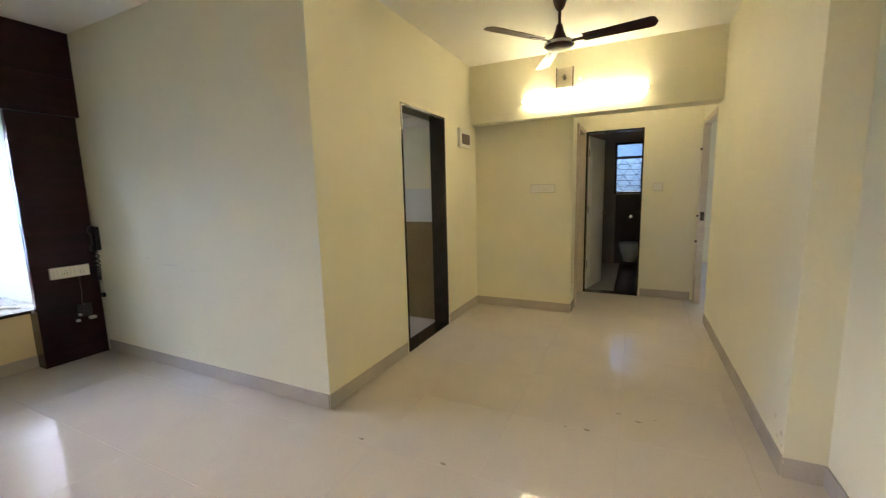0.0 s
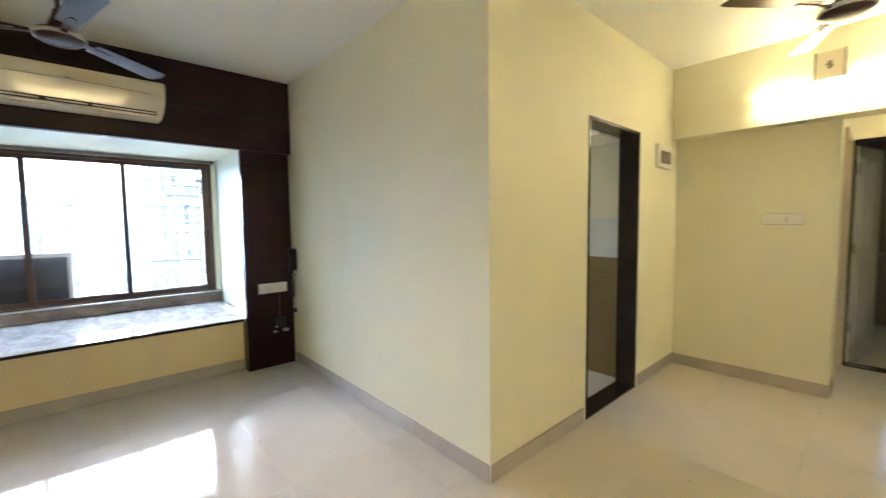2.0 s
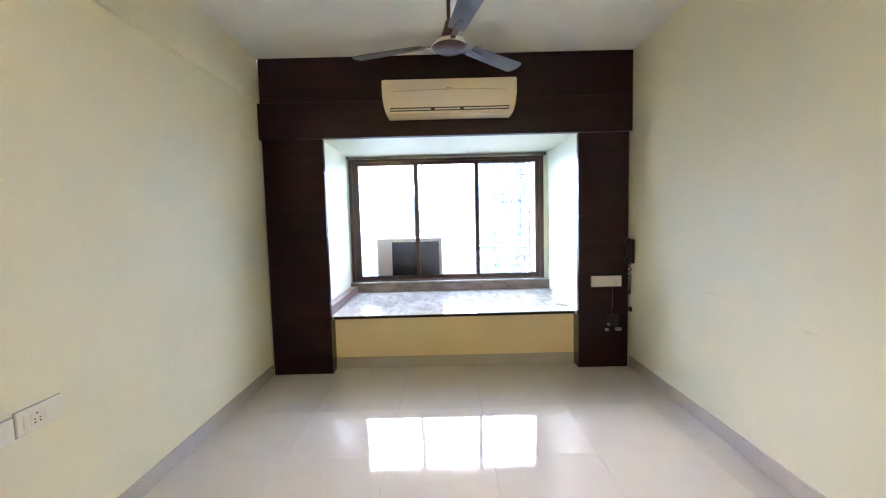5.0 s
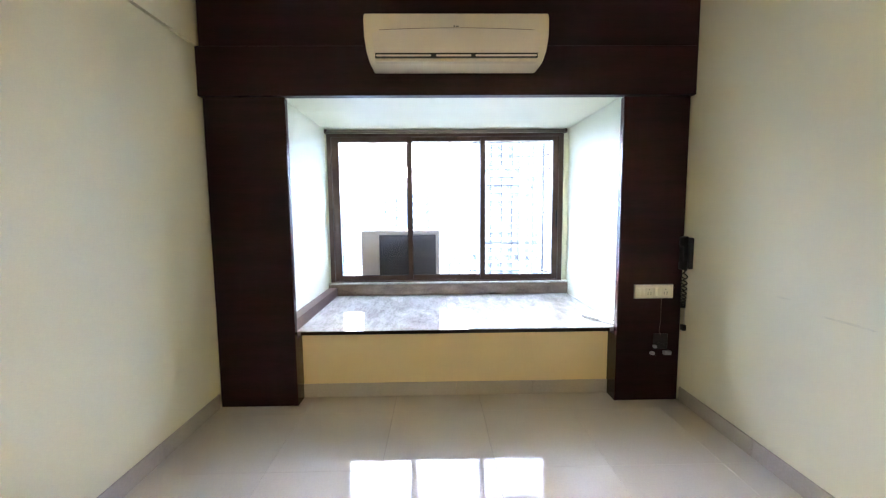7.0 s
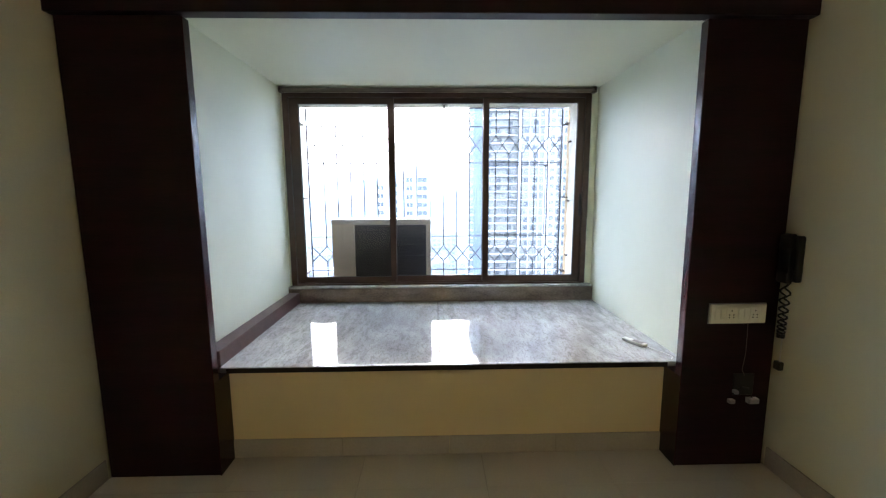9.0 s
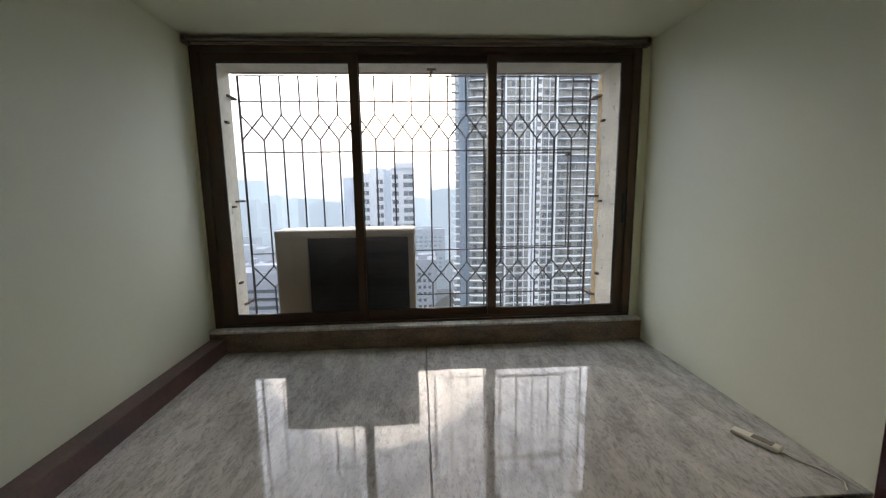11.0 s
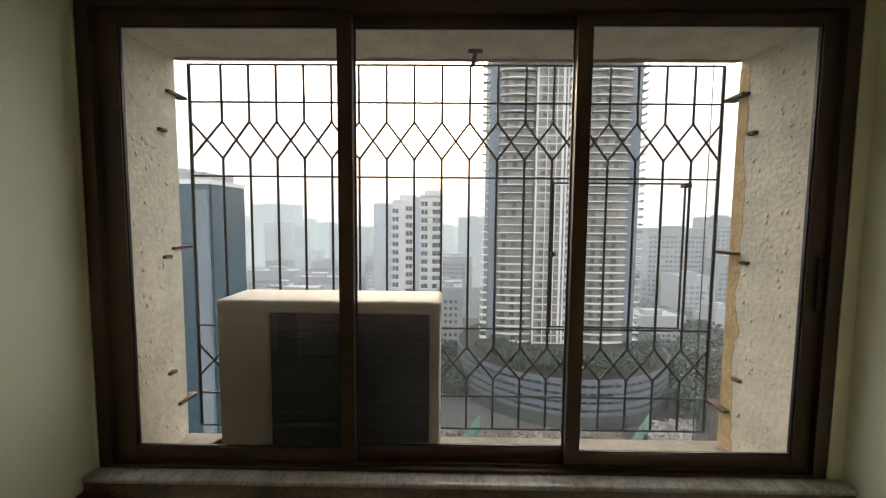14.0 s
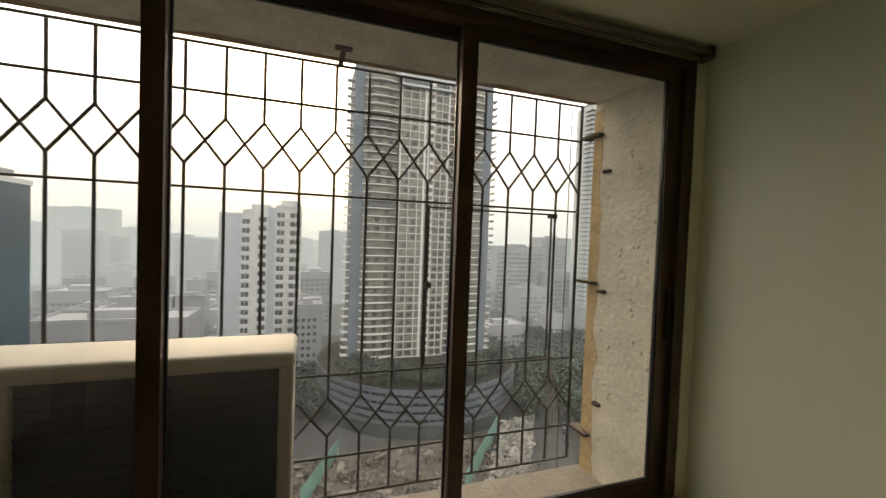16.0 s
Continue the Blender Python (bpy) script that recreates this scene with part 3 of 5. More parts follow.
# ---- indoor air conditioner ----
AC = thing("air_conditioner", "cream split air conditioner mounted on the mahogany panel", "air conditioner", at=(-3.594, 0.73, 2.3424))
AC.scale = (1, 1, 0.86)
W2 = 0.54
body = extrude_profile([(0.0, -0.15), (0.14, -0.157), (0.185, -0.145), (0.215, -0.09), (0.228, 0.0), (0.224, 0.12), (0.205, 0.16), (0.0, 0.16)], "y", -W2, W2)
for v in body.verts:
    if v.co.z < -0.05:
        v.co.y *= 1 - 0.05 * (-0.05 - v.co.z) / 0.1
bmesh.ops.bevel(body, geom=[e for e in body.edges if abs(e.verts[0].co.y - e.verts[1].co.y) < 0.04 and abs(e.verts[0].co.y) > 0.4], offset=0.012, segments=3, profile=0.5, affect="EDGES")
part("casing", body, M_ACWHITE, AC, smooth=True)
# front panel with an arched top edge
fp, N = bm_new(), 24
top, bot = [], []
for i in range(N + 1):
    y = -0.487 + 0.974 * i / N
    u = abs(y) / 0.487
    zt = 0.052 - 0.016 * u * u - (0.02 * max(0, (u - 0.95) / 0.05) ** 2)
    top.append((y, zt))
    bot.append((y * 0.985, -0.098))
ft = [fp.verts.new((0.2345 - 0.0 * y, y, z)) for y, z in top]
fb = [fp.verts.new((0.2205, y, z)) for y, z in bot]
bt = [fp.verts.new((0.215, y, z)) for y, z in top]
bb = [fp.verts.new((0.203, y, z)) for y, z in bot]
for i in range(N):
    fp.faces.new((ft[i], ft[i + 1], fb[i + 1], fb[i]))
    fp.faces.new((bt[i], bb[i], bb[i + 1], bt[i + 1]))
    fp.faces.new((ft[i], bt[i], bt[i + 1], ft[i + 1]))
    fp.faces.new((fb[i], fb[i + 1], bb[i + 1], bb[i]))
fp.faces.new((ft[0], fb[0], bb[0], bt[0]))
fp.faces.new((ft[N], bt[N], bb[N], fb[N]))
part("front_panel", fp, M_ACPANEL, AC, "glossy front panel with an arched edge", smooth=True)
part("seam", chain([(0.2315, y, z + 0.003) for y, z in top[1:-1]], 0.0016, 5), M_CURB, AC, "thin dark seam")
part("air_outlet", box(0.165, 0.214, -0.475, 0.475, -0.128, -0.098), M_BLACK, AC, "dark air outlet")
for y0, y1 in ((-0.47, -0.15), (-0.12, 0.085), (0.11, 0.47)):
    part("louver", box(0.19, 0.2175, y0, y1, -0.121, -0.108, 0.003, 1), M_ACPANEL, AC)
part("lower_lip", box(0.16, 0.2035, -0.475, 0.475, -0.150, -0.128, 0.004, 2), M_ACWHITE, AC)
part("badge", boxes((0.2255, 0.2275, -0.018, -0.010, 0.064, 0.072), (0.2255, 0.2275, -0.006, 0.012, 0.065, 0.070)), M_IRON, AC, "small dark maker's badge")


# ---- ceiling fans ----
def ceiling_fan(x, y, hub_z, angle, body_mat, blade_mat, label):
    fan = thing("ceiling_fan", label, "fan", at=(x, y, H))
    d = hub_z - H
    part("canopy", lathe([(0.03, 0.0), (0.052, -0.004), (0.05, -0.03), (0.036, -0.075), (0.02, -0.10), (0.012, -0.105)], 24), body_mat, fan, smooth=True)
    part("downrod", tube(bm_new(), (0, 0, -0.10), (0, 0, d + 0.15), 0.011, 14), body_mat, fan, smooth=True)
    part("neck", lathe([(0.012, d + 0.165), (0.022, d + 0.155), (0.030, d + 0.12), (0.048, d + 0.075), (0.055, d + 0.05), (0.055, d + 0.04)], 24), body_mat, fan, smooth=True)
    part("motor", lathe([(0.06, d + 0.045), (0.095, d + 0.042), (0.104, d + 0.03), (0.106, d + 0.015), (0.098, d + 0.004), (0.085, d - 0.006), (0.05, d - 0.012), (0.01, d - 0.013)], 40), body_mat, fan, smooth=True)
    part("trim_ring", lathe([(0.1055, d + 0.032), (0.109, d + 0.027), (0.109, d + 0.014), (0.1055, d + 0.010)], 40), M_CHROME, fan, "pale metal trim ring", smooth=True)
    for k in range(3):
        rot = Matrix.Rotation(radians(angle + 120 * k), 4, "Z") @ Matrix.Translation((0, 0, d + 0.034)) @ Matrix.Rotation(radians(-10), 4, "X")
        arm = box(0.09, 0.24, -0.022, 0.022, -0.004, 0.0, 0.0015, 1)
        for v in arm.verts:
            v.co.y *= 0.75 + 1.6 * max(0, v.co.x - 0.12)
        bmesh.ops.transform(arm, matrix=rot, verts=arm.verts)
        part("blade_arm", arm, body_mat, fan)
        bl = extrude_profile([(0.17, -0.05), (0.60, -0.068), (0.625, -0.055), (0.64, 0.0), (0.625, 0.045), (0.60, 0.058), (0.17, 0.045)], "z", 0.0, 0.0035)
        bmesh.ops.transform(bl, matrix=rot, verts=bl.verts)
        bo = part("blade", bl, blade_mat, fan)
        sl = extrude_profile([(0.19, -0.012), (0.27, -0.014), (0.28, 0.0), (0.27, 0.014), (0.19, 0.012)], "z", -0.006, -0.001)
        bmesh.ops.transform(sl, matrix=rot, verts=sl.verts)
        part("clamp_plate", sl, M_FANGREY, bo)
    return fan


ceiling_fan(0.172, 3.62, 2.40, -6.5, M_FAN, M_FAN, "brown three-bladed ceiling fan at rest over the dining space")
ceiling_fan(-2.56, 0.715, 2.36, 12, M_FAN, M_FANGREY, "brown three-bladed ceiling fan with greyish blades over the sitting space")

# ---- tube light, chime box, switches ----
def tube_light(label, tube_mat, m):
    """A slim batten with one tube, in its own x-z plane facing -y."""
    tl = thing("tube_light", label, "tube light", "tube lights on the walls")
    part("batten", box(-0.60, 0.60, -0.032, 0.0, -0.015, 0.010, 0.004, 1), M_SWITCH, tl)
    part("tube", tube(bm_new(), (-0.585, -0.048, -0.003), (0.585, -0.048, -0.003), 0.0150, 16), tube_mat, tl, "glowing tube", smooth=True)
    for x in (-0.595, 0.595):
        part("holder", box(x - 0.010, x + 0.010, -0.062, 0.0, -0.022, 0.015, 0.004, 2), M_SWITCH, tl)
    tl.matrix_basis = m
    return tl


tube_light("lit warm-white fluorescent tube batten on the beam", M_TUBE, Matrix.Translation((0.195, 4.83, 2.31)))
tube_light("lit fluorescent tube batten on the wall opposite the window", M_TUBE2, Matrix.Translation((RX2, 0.72, 2.36)) @ Matrix.Rotation(radians(-90), 4, "Z"))
pl_ = thing("ceiling_light", "lit round ceiling lamp in the passage", "ceiling light", at=(0.7, 5.45, H))
part("base", lathe([(0.13, 0.0), (0.135, -0.02), (0.12, -0.03)], 28), M_SWITCH, pl_, smooth=True)
part("diffuser", lathe([(0.12, -0.03), (0.115, -0.05), (0.08, -0.068), (0.02, -0.073)], 28), M_LAMP, pl_, "glowing opal diffuser", smooth=True)
ch = thing("door_chime", "square cream door chime box with dark side strips on the beam", "door chime", at=(0.03, 4.83, 2.49))
part("case", box(-0.075, 0.075, -0.05, 0.0, -0.10, 0.095, 0.004, 2), M_ACWHITE, ch)
for x in (-0.082, 0.076):
    part("side_strip", box(x, x + 0.006, -0.055, 0.0, -0.102, 0.097), M_FAN, ch, "dark brown side strip")
part("ornament", boxes((-0.012, 0.012, -0.053, -0.05, -0.03, 0.025), (-0.022, 0.0, -0.0525, -0.05, -0.005, 0.01), (0.004, 0.02, -0.0525, -0.05, -0.02, 0.0)), M_RAIL, ch, "small grey ornament")
hk = thing("ceiling_hook_lamp", "small white lamp holder on the beam", "lamp holder", at=(0.17, 4.83, 2.47))
part("cup", lathe([(0.018, 0.0), (0.02, 0.012), (0.012, 0.045), (0.014, 0.06), (0.005, 0.066)], 14), M_SWITCH, hk, smooth=True)
hk.rotation_euler = (radians(90), 0, 0)


def switch_plate(name, label, w, h, m, modules, material=M_SWITCH):
    """A wall plate in its own x-z plane facing -y, with its rockers and sockets."""
    sp = thing(name, label, "switch")
    part("plate", box(-w / 2, w / 2, -0.012, -0.003, -h / 2, h / 2, 0.004, 2), material, sp)
    # Slightly wider grey box paints the shadow gap round the plate.
    part("shadow_rim", box(-w / 2 - 0.003, w / 2 + 0.003, -0.004, 0, -h / 2 - 0.003, h / 2 + 0.003), M_PLUG, sp, "grey rim painted as the shadow gap behind the plate")
    x = -w / 2 + 0.018
    for kind, ww in modules:
        if kind == "s":
            part("rocker", box(x, x + ww, -0.0165, -0.011, -h * 0.28, h * 0.28, 0.002, 1), material, sp)
        else:
            sk = part("socket", box(x, x + ww, -0.0145, -0.011, -h * 0.33, h * 0.33, 0.002, 1), material, sp)
            hb = bm_new()
            for dx, dz in ((0, 0.016), (-0.010, -0.004), (0.010, -0.004), (-0.010, -0.016), (0.010, -0.016)):
                tube(hb, (x + ww / 2 + dx, -0.0152, dz), (x + ww / 2 + dx, -0.013, dz), 0.0032, 8)
            part("pin_holes", hb, M_BLACK, sk)
        x += ww + 0.006
    sp.matrix_basis = m
    return sp


FACE_E = Matrix.Rotation(radians(90), 4, "Z")     # plate facing +x
switch_plate("socket_plate", "cream modular socket plate on the mahogany pillar", 0.266, 0.093, Matrix.Translation((-3.63, 2.088, 0.778)) @ FACE_E, (("s", 0.022), ("s", 0.022), ("k", 0.05), ("s", 0.022), ("s", 0.022), ("k", 0.05)))
switch_plate("switch_plate", "cream switchboard plate on the back wall", 0.26, 0.085, Matrix.Translation((-0.215, BY, 1.39)), (("s", 0.03), ("s", 0.03), ("s", 0.03), ("k", 0.05), ("s", 0.03)))
switch_plate("switch_plate", "small cream switch plate on the passage wall", 0.10, 0.09, Matrix.Translation((0.96, 6.02, 1.38)), (("s", 0.03), ("s", 0.03)))
FACE_N = Matrix.Rotation(radians(180), 4, "Z")    # plate facing +y
switch_plate("switch_plate", "cream switch plate low on the cream wall", 0.17, 0.09, Matrix.Translation((-1.42, WY0, 0.645)) @ FACE_N, (("s", 0.022), ("s", 0.022), ("s", 0.022), ("s", 0.022)))
switch_plate("socket_plate", "cream socket plate low on the cream wall", 0.17, 0.09, Matrix.Translation((-1.60, WY0, 0.655)) @ FACE_N, (("s", 0.022), ("k", 0.045), ("s", 0.022)))

# distribution box on the kitchen wall
db = thing("distribution_box", "cream distribution box with a smoked cover on the wall", "fuse box", at=(KX, 4.60, 1.95))
part("case", box(0.0, 0.03, -0.16, 0.16, -0.10, 0.10, 0.005, 2), M_SWITCH, db)
part("cover", box(0.03, 0.038, -0.105, 0.105, -0.062, 0.045, 0.003, 1), M_CURB, db, "smoked plastic cover")
for k in range(4):
    part("breaker", box(0.038, 0.044, -0.09 + k * 0.047, -0.055 + k * 0.047, -0.04, 0.02, 0.001, 1), M_RAIL, db)

# intercom handset and its leads beside the pillar
ph = thing("intercom_phone", "black wall intercom handset on the cream wall", "intercom", at=(-3.585, NY, 1.05))
part("cradle", box(-0.045, 0.045, -0.03, 0.0, -0.11, 0.10, 0.008, 2), M_BLACK, ph)
hs = extrude_profile([(-0.028, 0.11), (-0.058, 0.10), (-0.062, 0.05), (-0.050, 0.03), (-0.048, -0.05), (-0.060, -0.07), (-0.060, -0.115), (-0.03, -0.12), (-0.028, -0.02)], "x", -0.028, 0.028)
bmesh.ops.bevel(hs, geom=list(hs.edges), offset=0.006, segments=2, profile=0.5, affect="EDGES")
part("handset", hs, M_BLACK, ph, smooth=True)
coilpts = []
for i in range(150):
    u = i / 149
    a = u * 2 * math.pi * 20
    zc = -0.115 - 0.26 * math.sin(u * math.pi) ** 0.8
    coilpts.append((0.012 * math.cos(a), -0.04 + 0.020 * u + 0.012 * math.sin(a), zc))
part("coiled_cord", chain(coilpts, 0.0040, 5), M_BLACK, ph, "black coiled cord")
part("lead", chain([(-0.01, -0.012, -0.11), (-0.012, -0.01, -0.28), (-0.014, -0.008, -0.44), (-0.012, -0.009, -0.50)], 0.003, 6), M_SWITCH, ph, "pale straight lead")
part("jack", box(-0.03, 0.005, -0.026, 0.0, -0.54, -0.50, 0.004, 1), M_BLACK, ph)
wire = solid("hanging_wire", chain([(-3.627, 2.145, 0.735), (-3.622, 2.143, 0.66), (-3.624, 2.146, 0.58), (-3.626, 2.138, 0.50), (-3.624, 2.150, 0.47)], 0.0014, 6), M_RAIL, "thin grey wire hanging below the socket plate", "wire")
cb = thing("cable_connectors", "white plugs on a black cable outlet in the pillar", "cable", at=(-3.63, 2.15, 0.39))
part("outlet", box(0.0, 0.006, -0.05, 0.05, -0.02, 0.09, 0.002, 1), M_BLACK, cb)
part("plug", box(0.004, 0.03, -0.055, -0.035, -0.005, 0.012, 0.003, 1), M_PLUG, cb)
part("plug", box(0.004, 0.026, -0.075, -0.045, -0.055, -0.035, 0.003, 1), M_PLUG, cb)
part("plug", box(0.004, 0.032, 0.015, 0.068, -0.055, -0.028, 0.004, 1), M_PLUG, cb)
part("cable", chain([(0.01, -0.045, 0.0), (0.02, -0.02, 0.03), (0.016, 0.02, 0.02), (0.018, 0.04, -0.03)], 0.003, 6), M_BLACK, cb)
rem = thing("remote_control", "small cream plastic remote on the granite seat", "remote", at=(-3.99, 1.80, 0.495))
rem.rotation_euler = (0, 0, radians(28))
part("case", box(-0.07, 0.07, -0.019, 0.019, 0.002, 0.018, 0.005, 2), M_SWITCH, rem)
part("keypad", box(-0.01, 0.05, -0.013, 0.013, 0.018, 0.0195), M_RAIL, rem)

solid("thin_cable", chain([(-3.93, 1.835, 0.500), (-3.89, 1.85, 0.498), (-3.84, 1.885, 0.498), (-3.79, 1.90, 0.498), (-3.755, 1.87, 0.499)], 0.0022, 6), M_SWITCH, "thin white cable lying on the granite seat", "cable")

# ---- doors ----
kf = tagged(new("door_frame_kitchen"), "black granite lining of the open kitchen doorway", "door frame", kind="structure")
part("jamb", box(KX - 0.155, KX + 0.006, KD0, KD0 + 0.022, 0.0, KDH, 0.002, 1), M_GRANITE, kf)
part("jamb", box(KX - 0.155, KX + 0.006, KD1 - 0.022, KD1, 0.0, KDH, 0.002, 1), M_GRANITE, kf)
part("head", box(KX - 0.155, KX + 0.006, KD0 + 0.022, KD1 - 0.022, KDH - 0.022, KDH, 0.002, 1), M_GRANITE, kf)
part("threshold", box(KX - 0.155, KX + 0.004, KD0 + 0.022, KD1 - 0.022, -0.005, 0.008, 0.002, 1), M_GRANITE, kf)
bf = tagged(new("door_frame_bath"), "dark granite lining of the bathroom doorway", "door frame", kind="structure")
part("jamb", box(BD0, BD0 + 0.02, 6.012, 6.145, 0.0, 2.10, 0.002, 1), M_GRANITE, bf)
part("jamb", box(BD1 - 0.02, BD1, 6.012, 6.145, 0.0, 2.10, 0.002, 1), M_GRANITE, bf)
part("head", box(BD0 + 0.02, BD1 - 0.02, 6.012, 6.145, 2.08, 2.10, 0.002, 1), M_GRANITE, bf)
part("threshold", box(BD0 + 0.02, BD1 - 0.02, 6.012, 6.145, -0.005, 0.01, 0.002, 1), M_GRANITE, bf)


def door_leaf(name, label, width, m, knob=True):
    d = tagged(new(name), label, "door", kind="structure")
    part("leaf", box(0.0, width, 0.0, 0.035, 0.012, 2.06, 0.003, 1), M_DOORW, d)
    for z0, z1 in ((0.15, 0.95), (1.10, 1.95)):
        part("moulding", boxes((0.10, width - 0.10, -0.006, 0.0, z0, z0 + 0.02), (0.10, width - 0.10, -0.006, 0.0, z1 - 0.02, z1), (0.10, 0.12, -0.006, 0.0, z0 + 0.02, z1 - 0.02), (width - 0.12, width - 0.10, -0.006, 0.0, z0 + 0.02, z1 - 0.02)), M_DOORW, d)
    for side in (-1, 1):
        o = 0.0 if side < 0 else 0.035
        part("handle", chain([(width - 0.06, o, 1.03), (width - 0.06, o + side * 0.045, 1.03), (width - 0.14, o + side * 0.05, 1.03)], 0.008, 10), M_BRASS, d, "brass lever handle", smooth=True)
    for z in (0.3, 1.05, 1.8):
        part("hinge", tube(bm_new(), (-0.004, -0.004, z), (-0.004, -0.004, z + 0.1), 0.006, 8), M_RUSTY, d)
    d.matrix_basis = m
    return d


door_leaf("door_1", "white panelled bathroom door standing open", 0.62, Matrix.Translation((BD0 + 0.03, 6.13, 0)) @ Matrix.Rotation(radians(76), 4, "Z"))
# white side door of the passage, shut
pf = tagged(new("door_frame_side"), "beige painted door frame in the passage", "door frame", kind="structure")
part("jamb", box(0.0, 0.115, 5.34, 5.40, 0.0, 2.12, 0.004, 1), M_JAMB, pf)
part("jamb", box(0.0, 0.115, 5.955, 6.015, 0.0, 2.12, 0.004, 1), M_JAMB, pf)
part("head", box(0.0, 0.115, 5.40, 5.955, 2.065, 2.12, 0.004, 1), M_JAMB, pf)
door_leaf("door_2", "white painted door shut in the passage wall", 0.55, Matrix.Translation((0.03, 5.402, 0)) @ Matrix.Rotation(radians(90), 4, "Z"))
rf = tagged(new("door_frame_bedroom"), "beige painted door frame of the bedroom", "door frame", kind="structure")
part("jamb", box(1.385, 1.455, 5.90, 5.965, 0.0, 2.12, 0.004, 1), M_JAMB, rf)
part("jamb", box(1.392, 1.455, 5.10, 5.13, 0.0, 2.12, 0.004, 1), M_JAMB, rf)
part("head", box(1.385, 1.455, 5.13, 5.90, 2.065, 2.12, 0.004, 1), M_JAMB, rf)
for zz in (0.72, 1.02, 1.78):
    part("latch", lathe([(0.004, 0.0), (0.016, 0.004), (0.018, 0.016), (0.012, 0.026), (0.003, 0.028)], 12, (1.383, 5.93, zz)), M_FAN, rf, "small dark brass latch knob", smooth=True)
part("strike_plate", box(1.40, 1.44, 5.896, 5.90, 0.98, 1.08, 0.001, 1), M_RUSTY, rf, "dark metal strike plate")
setting("wall_bedroom_pier", boxes((1.40, 1.455, 5.965, 6.14, -0.2, H)), M_WALL, "cream painted wall beside the bedroom door", "wall")

# ---- bathroom window and toilet ----
bw = tagged(new("window_2"), "dark framed louvred bathroom window", "window", kind="structure")
part("window_frame", boxes((0.37, 0.40, 8.36, 8.42, 1.28, 2.17), (0.82, 0.85, 8.36, 8.42, 1.28, 2.17), (0.40, 0.82, 8.36, 8.42, 1.28, 1.31), (0.40, 0.82, 8.36, 8.42, 2.14, 2.17), (0.40, 0.82, 8.36, 8.42, 1.90, 1.935)), M_GRANITE, bw)
me_lv = to_mesh("glass_slat", box(0, 0.42, -0.002, 0.002, 0, 0.10), glassy("frosted_glass", (0.55, 0.68, 0.84), dust=0.12))
for k in range(6):
    piece("glass_slat", me_lv, bw, Matrix.Translation((0.40, 8.40, 1.32 + k * 0.096)) @ Matrix.Rotation(radians(-10), 4, "X"))
part("upper_pane", box(0.40, 0.82, 8.398, 8.402, 1.935, 2.14), glassy("frosted_pane", (0.42, 0.54, 0.70), dust=0.10), bw, "frosted upper pane")
for k in range(7):
    part("slat_rail", box(0.40, 0.82, 8.388, 8.396, 1.316 + k * 0.096, 1.323 + k * 0.096), M_GRANITE, bw, "dark slat edge")
for k in range(-1, 3):
    u0, u1 = 0.40 + k * 0.21 - 0.1, 0.40 + k * 0.21 + 0.32
    for a_, b_ in ((u0, u1), (u1, u0)):
        zs = [(1.32 + 0.58 * (u - a_) / (b_ - a_)) for u in (max(0.40, min(a_, b_)), min(0.82, max(a_, b_)))]
        part("bar", chain([(max(0.40, min(a_, b_)), 8.47, zs[0]), (min(0.82, max(a_, b_)), 8.47, zs[1])], 0.006, 6), M_IRON, bw)
wc = thing("toilet", "white wall-hung ceramic toilet", "toilet", at=(0.66, 8.385, 0.0))
bowl = lathe([(0.10, 0.10), (0.12, 0.18), (0.165, 0.30), (0.18, 0.38), (0.175, 0.40), (0.15, 0.405)], 28)
for v in bowl.verts:
    v.co.y = v.co.y * 1.35 - 0.26
part("bowl", bowl, M_CERAMIC, wc, smooth=True)
lid = lathe([(0.178, 0.0), (0.182, 0.008), (0.178, 0.018), (0.14, 0.022)], 28)
for v in lid.verts:
    v.co.y, v.co.z = v.co.y * 1.33 - 0.26, v.co.z + 0.407
part("seat_lid", lid, M_CERAMIC, wc, smooth=True)
part("flush_knob", lathe([(0.03, 0.0), (0.035, 0.01), (0.03, 0.03), (0.012, 0.034)], 16), M_CHROME, wc, "round steel flush knob", smooth=True).matrix_basis = Matrix.Translation((0, 0.0, 0.87)) @ Matrix.Rotation(radians(90), 4, "X")
# bedroom window
bd = tagged(new("window_3"), "dark framed bedroom window", "window", kind="structure")
part("window_frame", boxes((2.12, 2.16, 8.98, 9.06, 0.85, 2.1), (3.16, 3.2, 8.98, 9.06, 0.85, 2.1), (2.16, 3.16, 8.98, 9.06, 0.85, 0.89), (2.16, 3.16, 8.98, 9.06, 2.06, 2.1), (2.16, 3.16, 8.99, 9.05, 1.38, 1.44)), M_FRAME, bd)

# small dirt marks on the floor and a scuff on the pier
specks, rs = bm_new(), random.Random(5)
for x, y, r in ((0.674, 2.967, 0.010), (0.874, 2.973, 0.006), (-0.628, 2.123, 0.012), (0.52, 2.715, 0.014), (-0.113, 2.122, 0.012), (0.783, 2.915, 0.014), (0.40, 2.70, 0.006), (0.2, 1.9, 0.005), (-0.3, 3.1, 0.005)):
    ring = [(x + r * (0.6 + 0.7 * rs.random()) * 1.6 * math.cos(a), y + r * (0.6 + 0.7 * rs.random()) * 0.7 * math.sin(a)) for a in (k * math.pi / 4 for k in range(8))]
    lo = [specks.verts.new((u, v, 0.0002)) for u, v in ring]
    hi = [specks.verts.new((u, v, 0.0009)) for u, v in ring]
    specks.faces.new(hi)
    for k in range(8):
        specks.faces.new((lo[k], lo[(k + 1) % 8], hi[(k + 1) % 8], hi[k]))
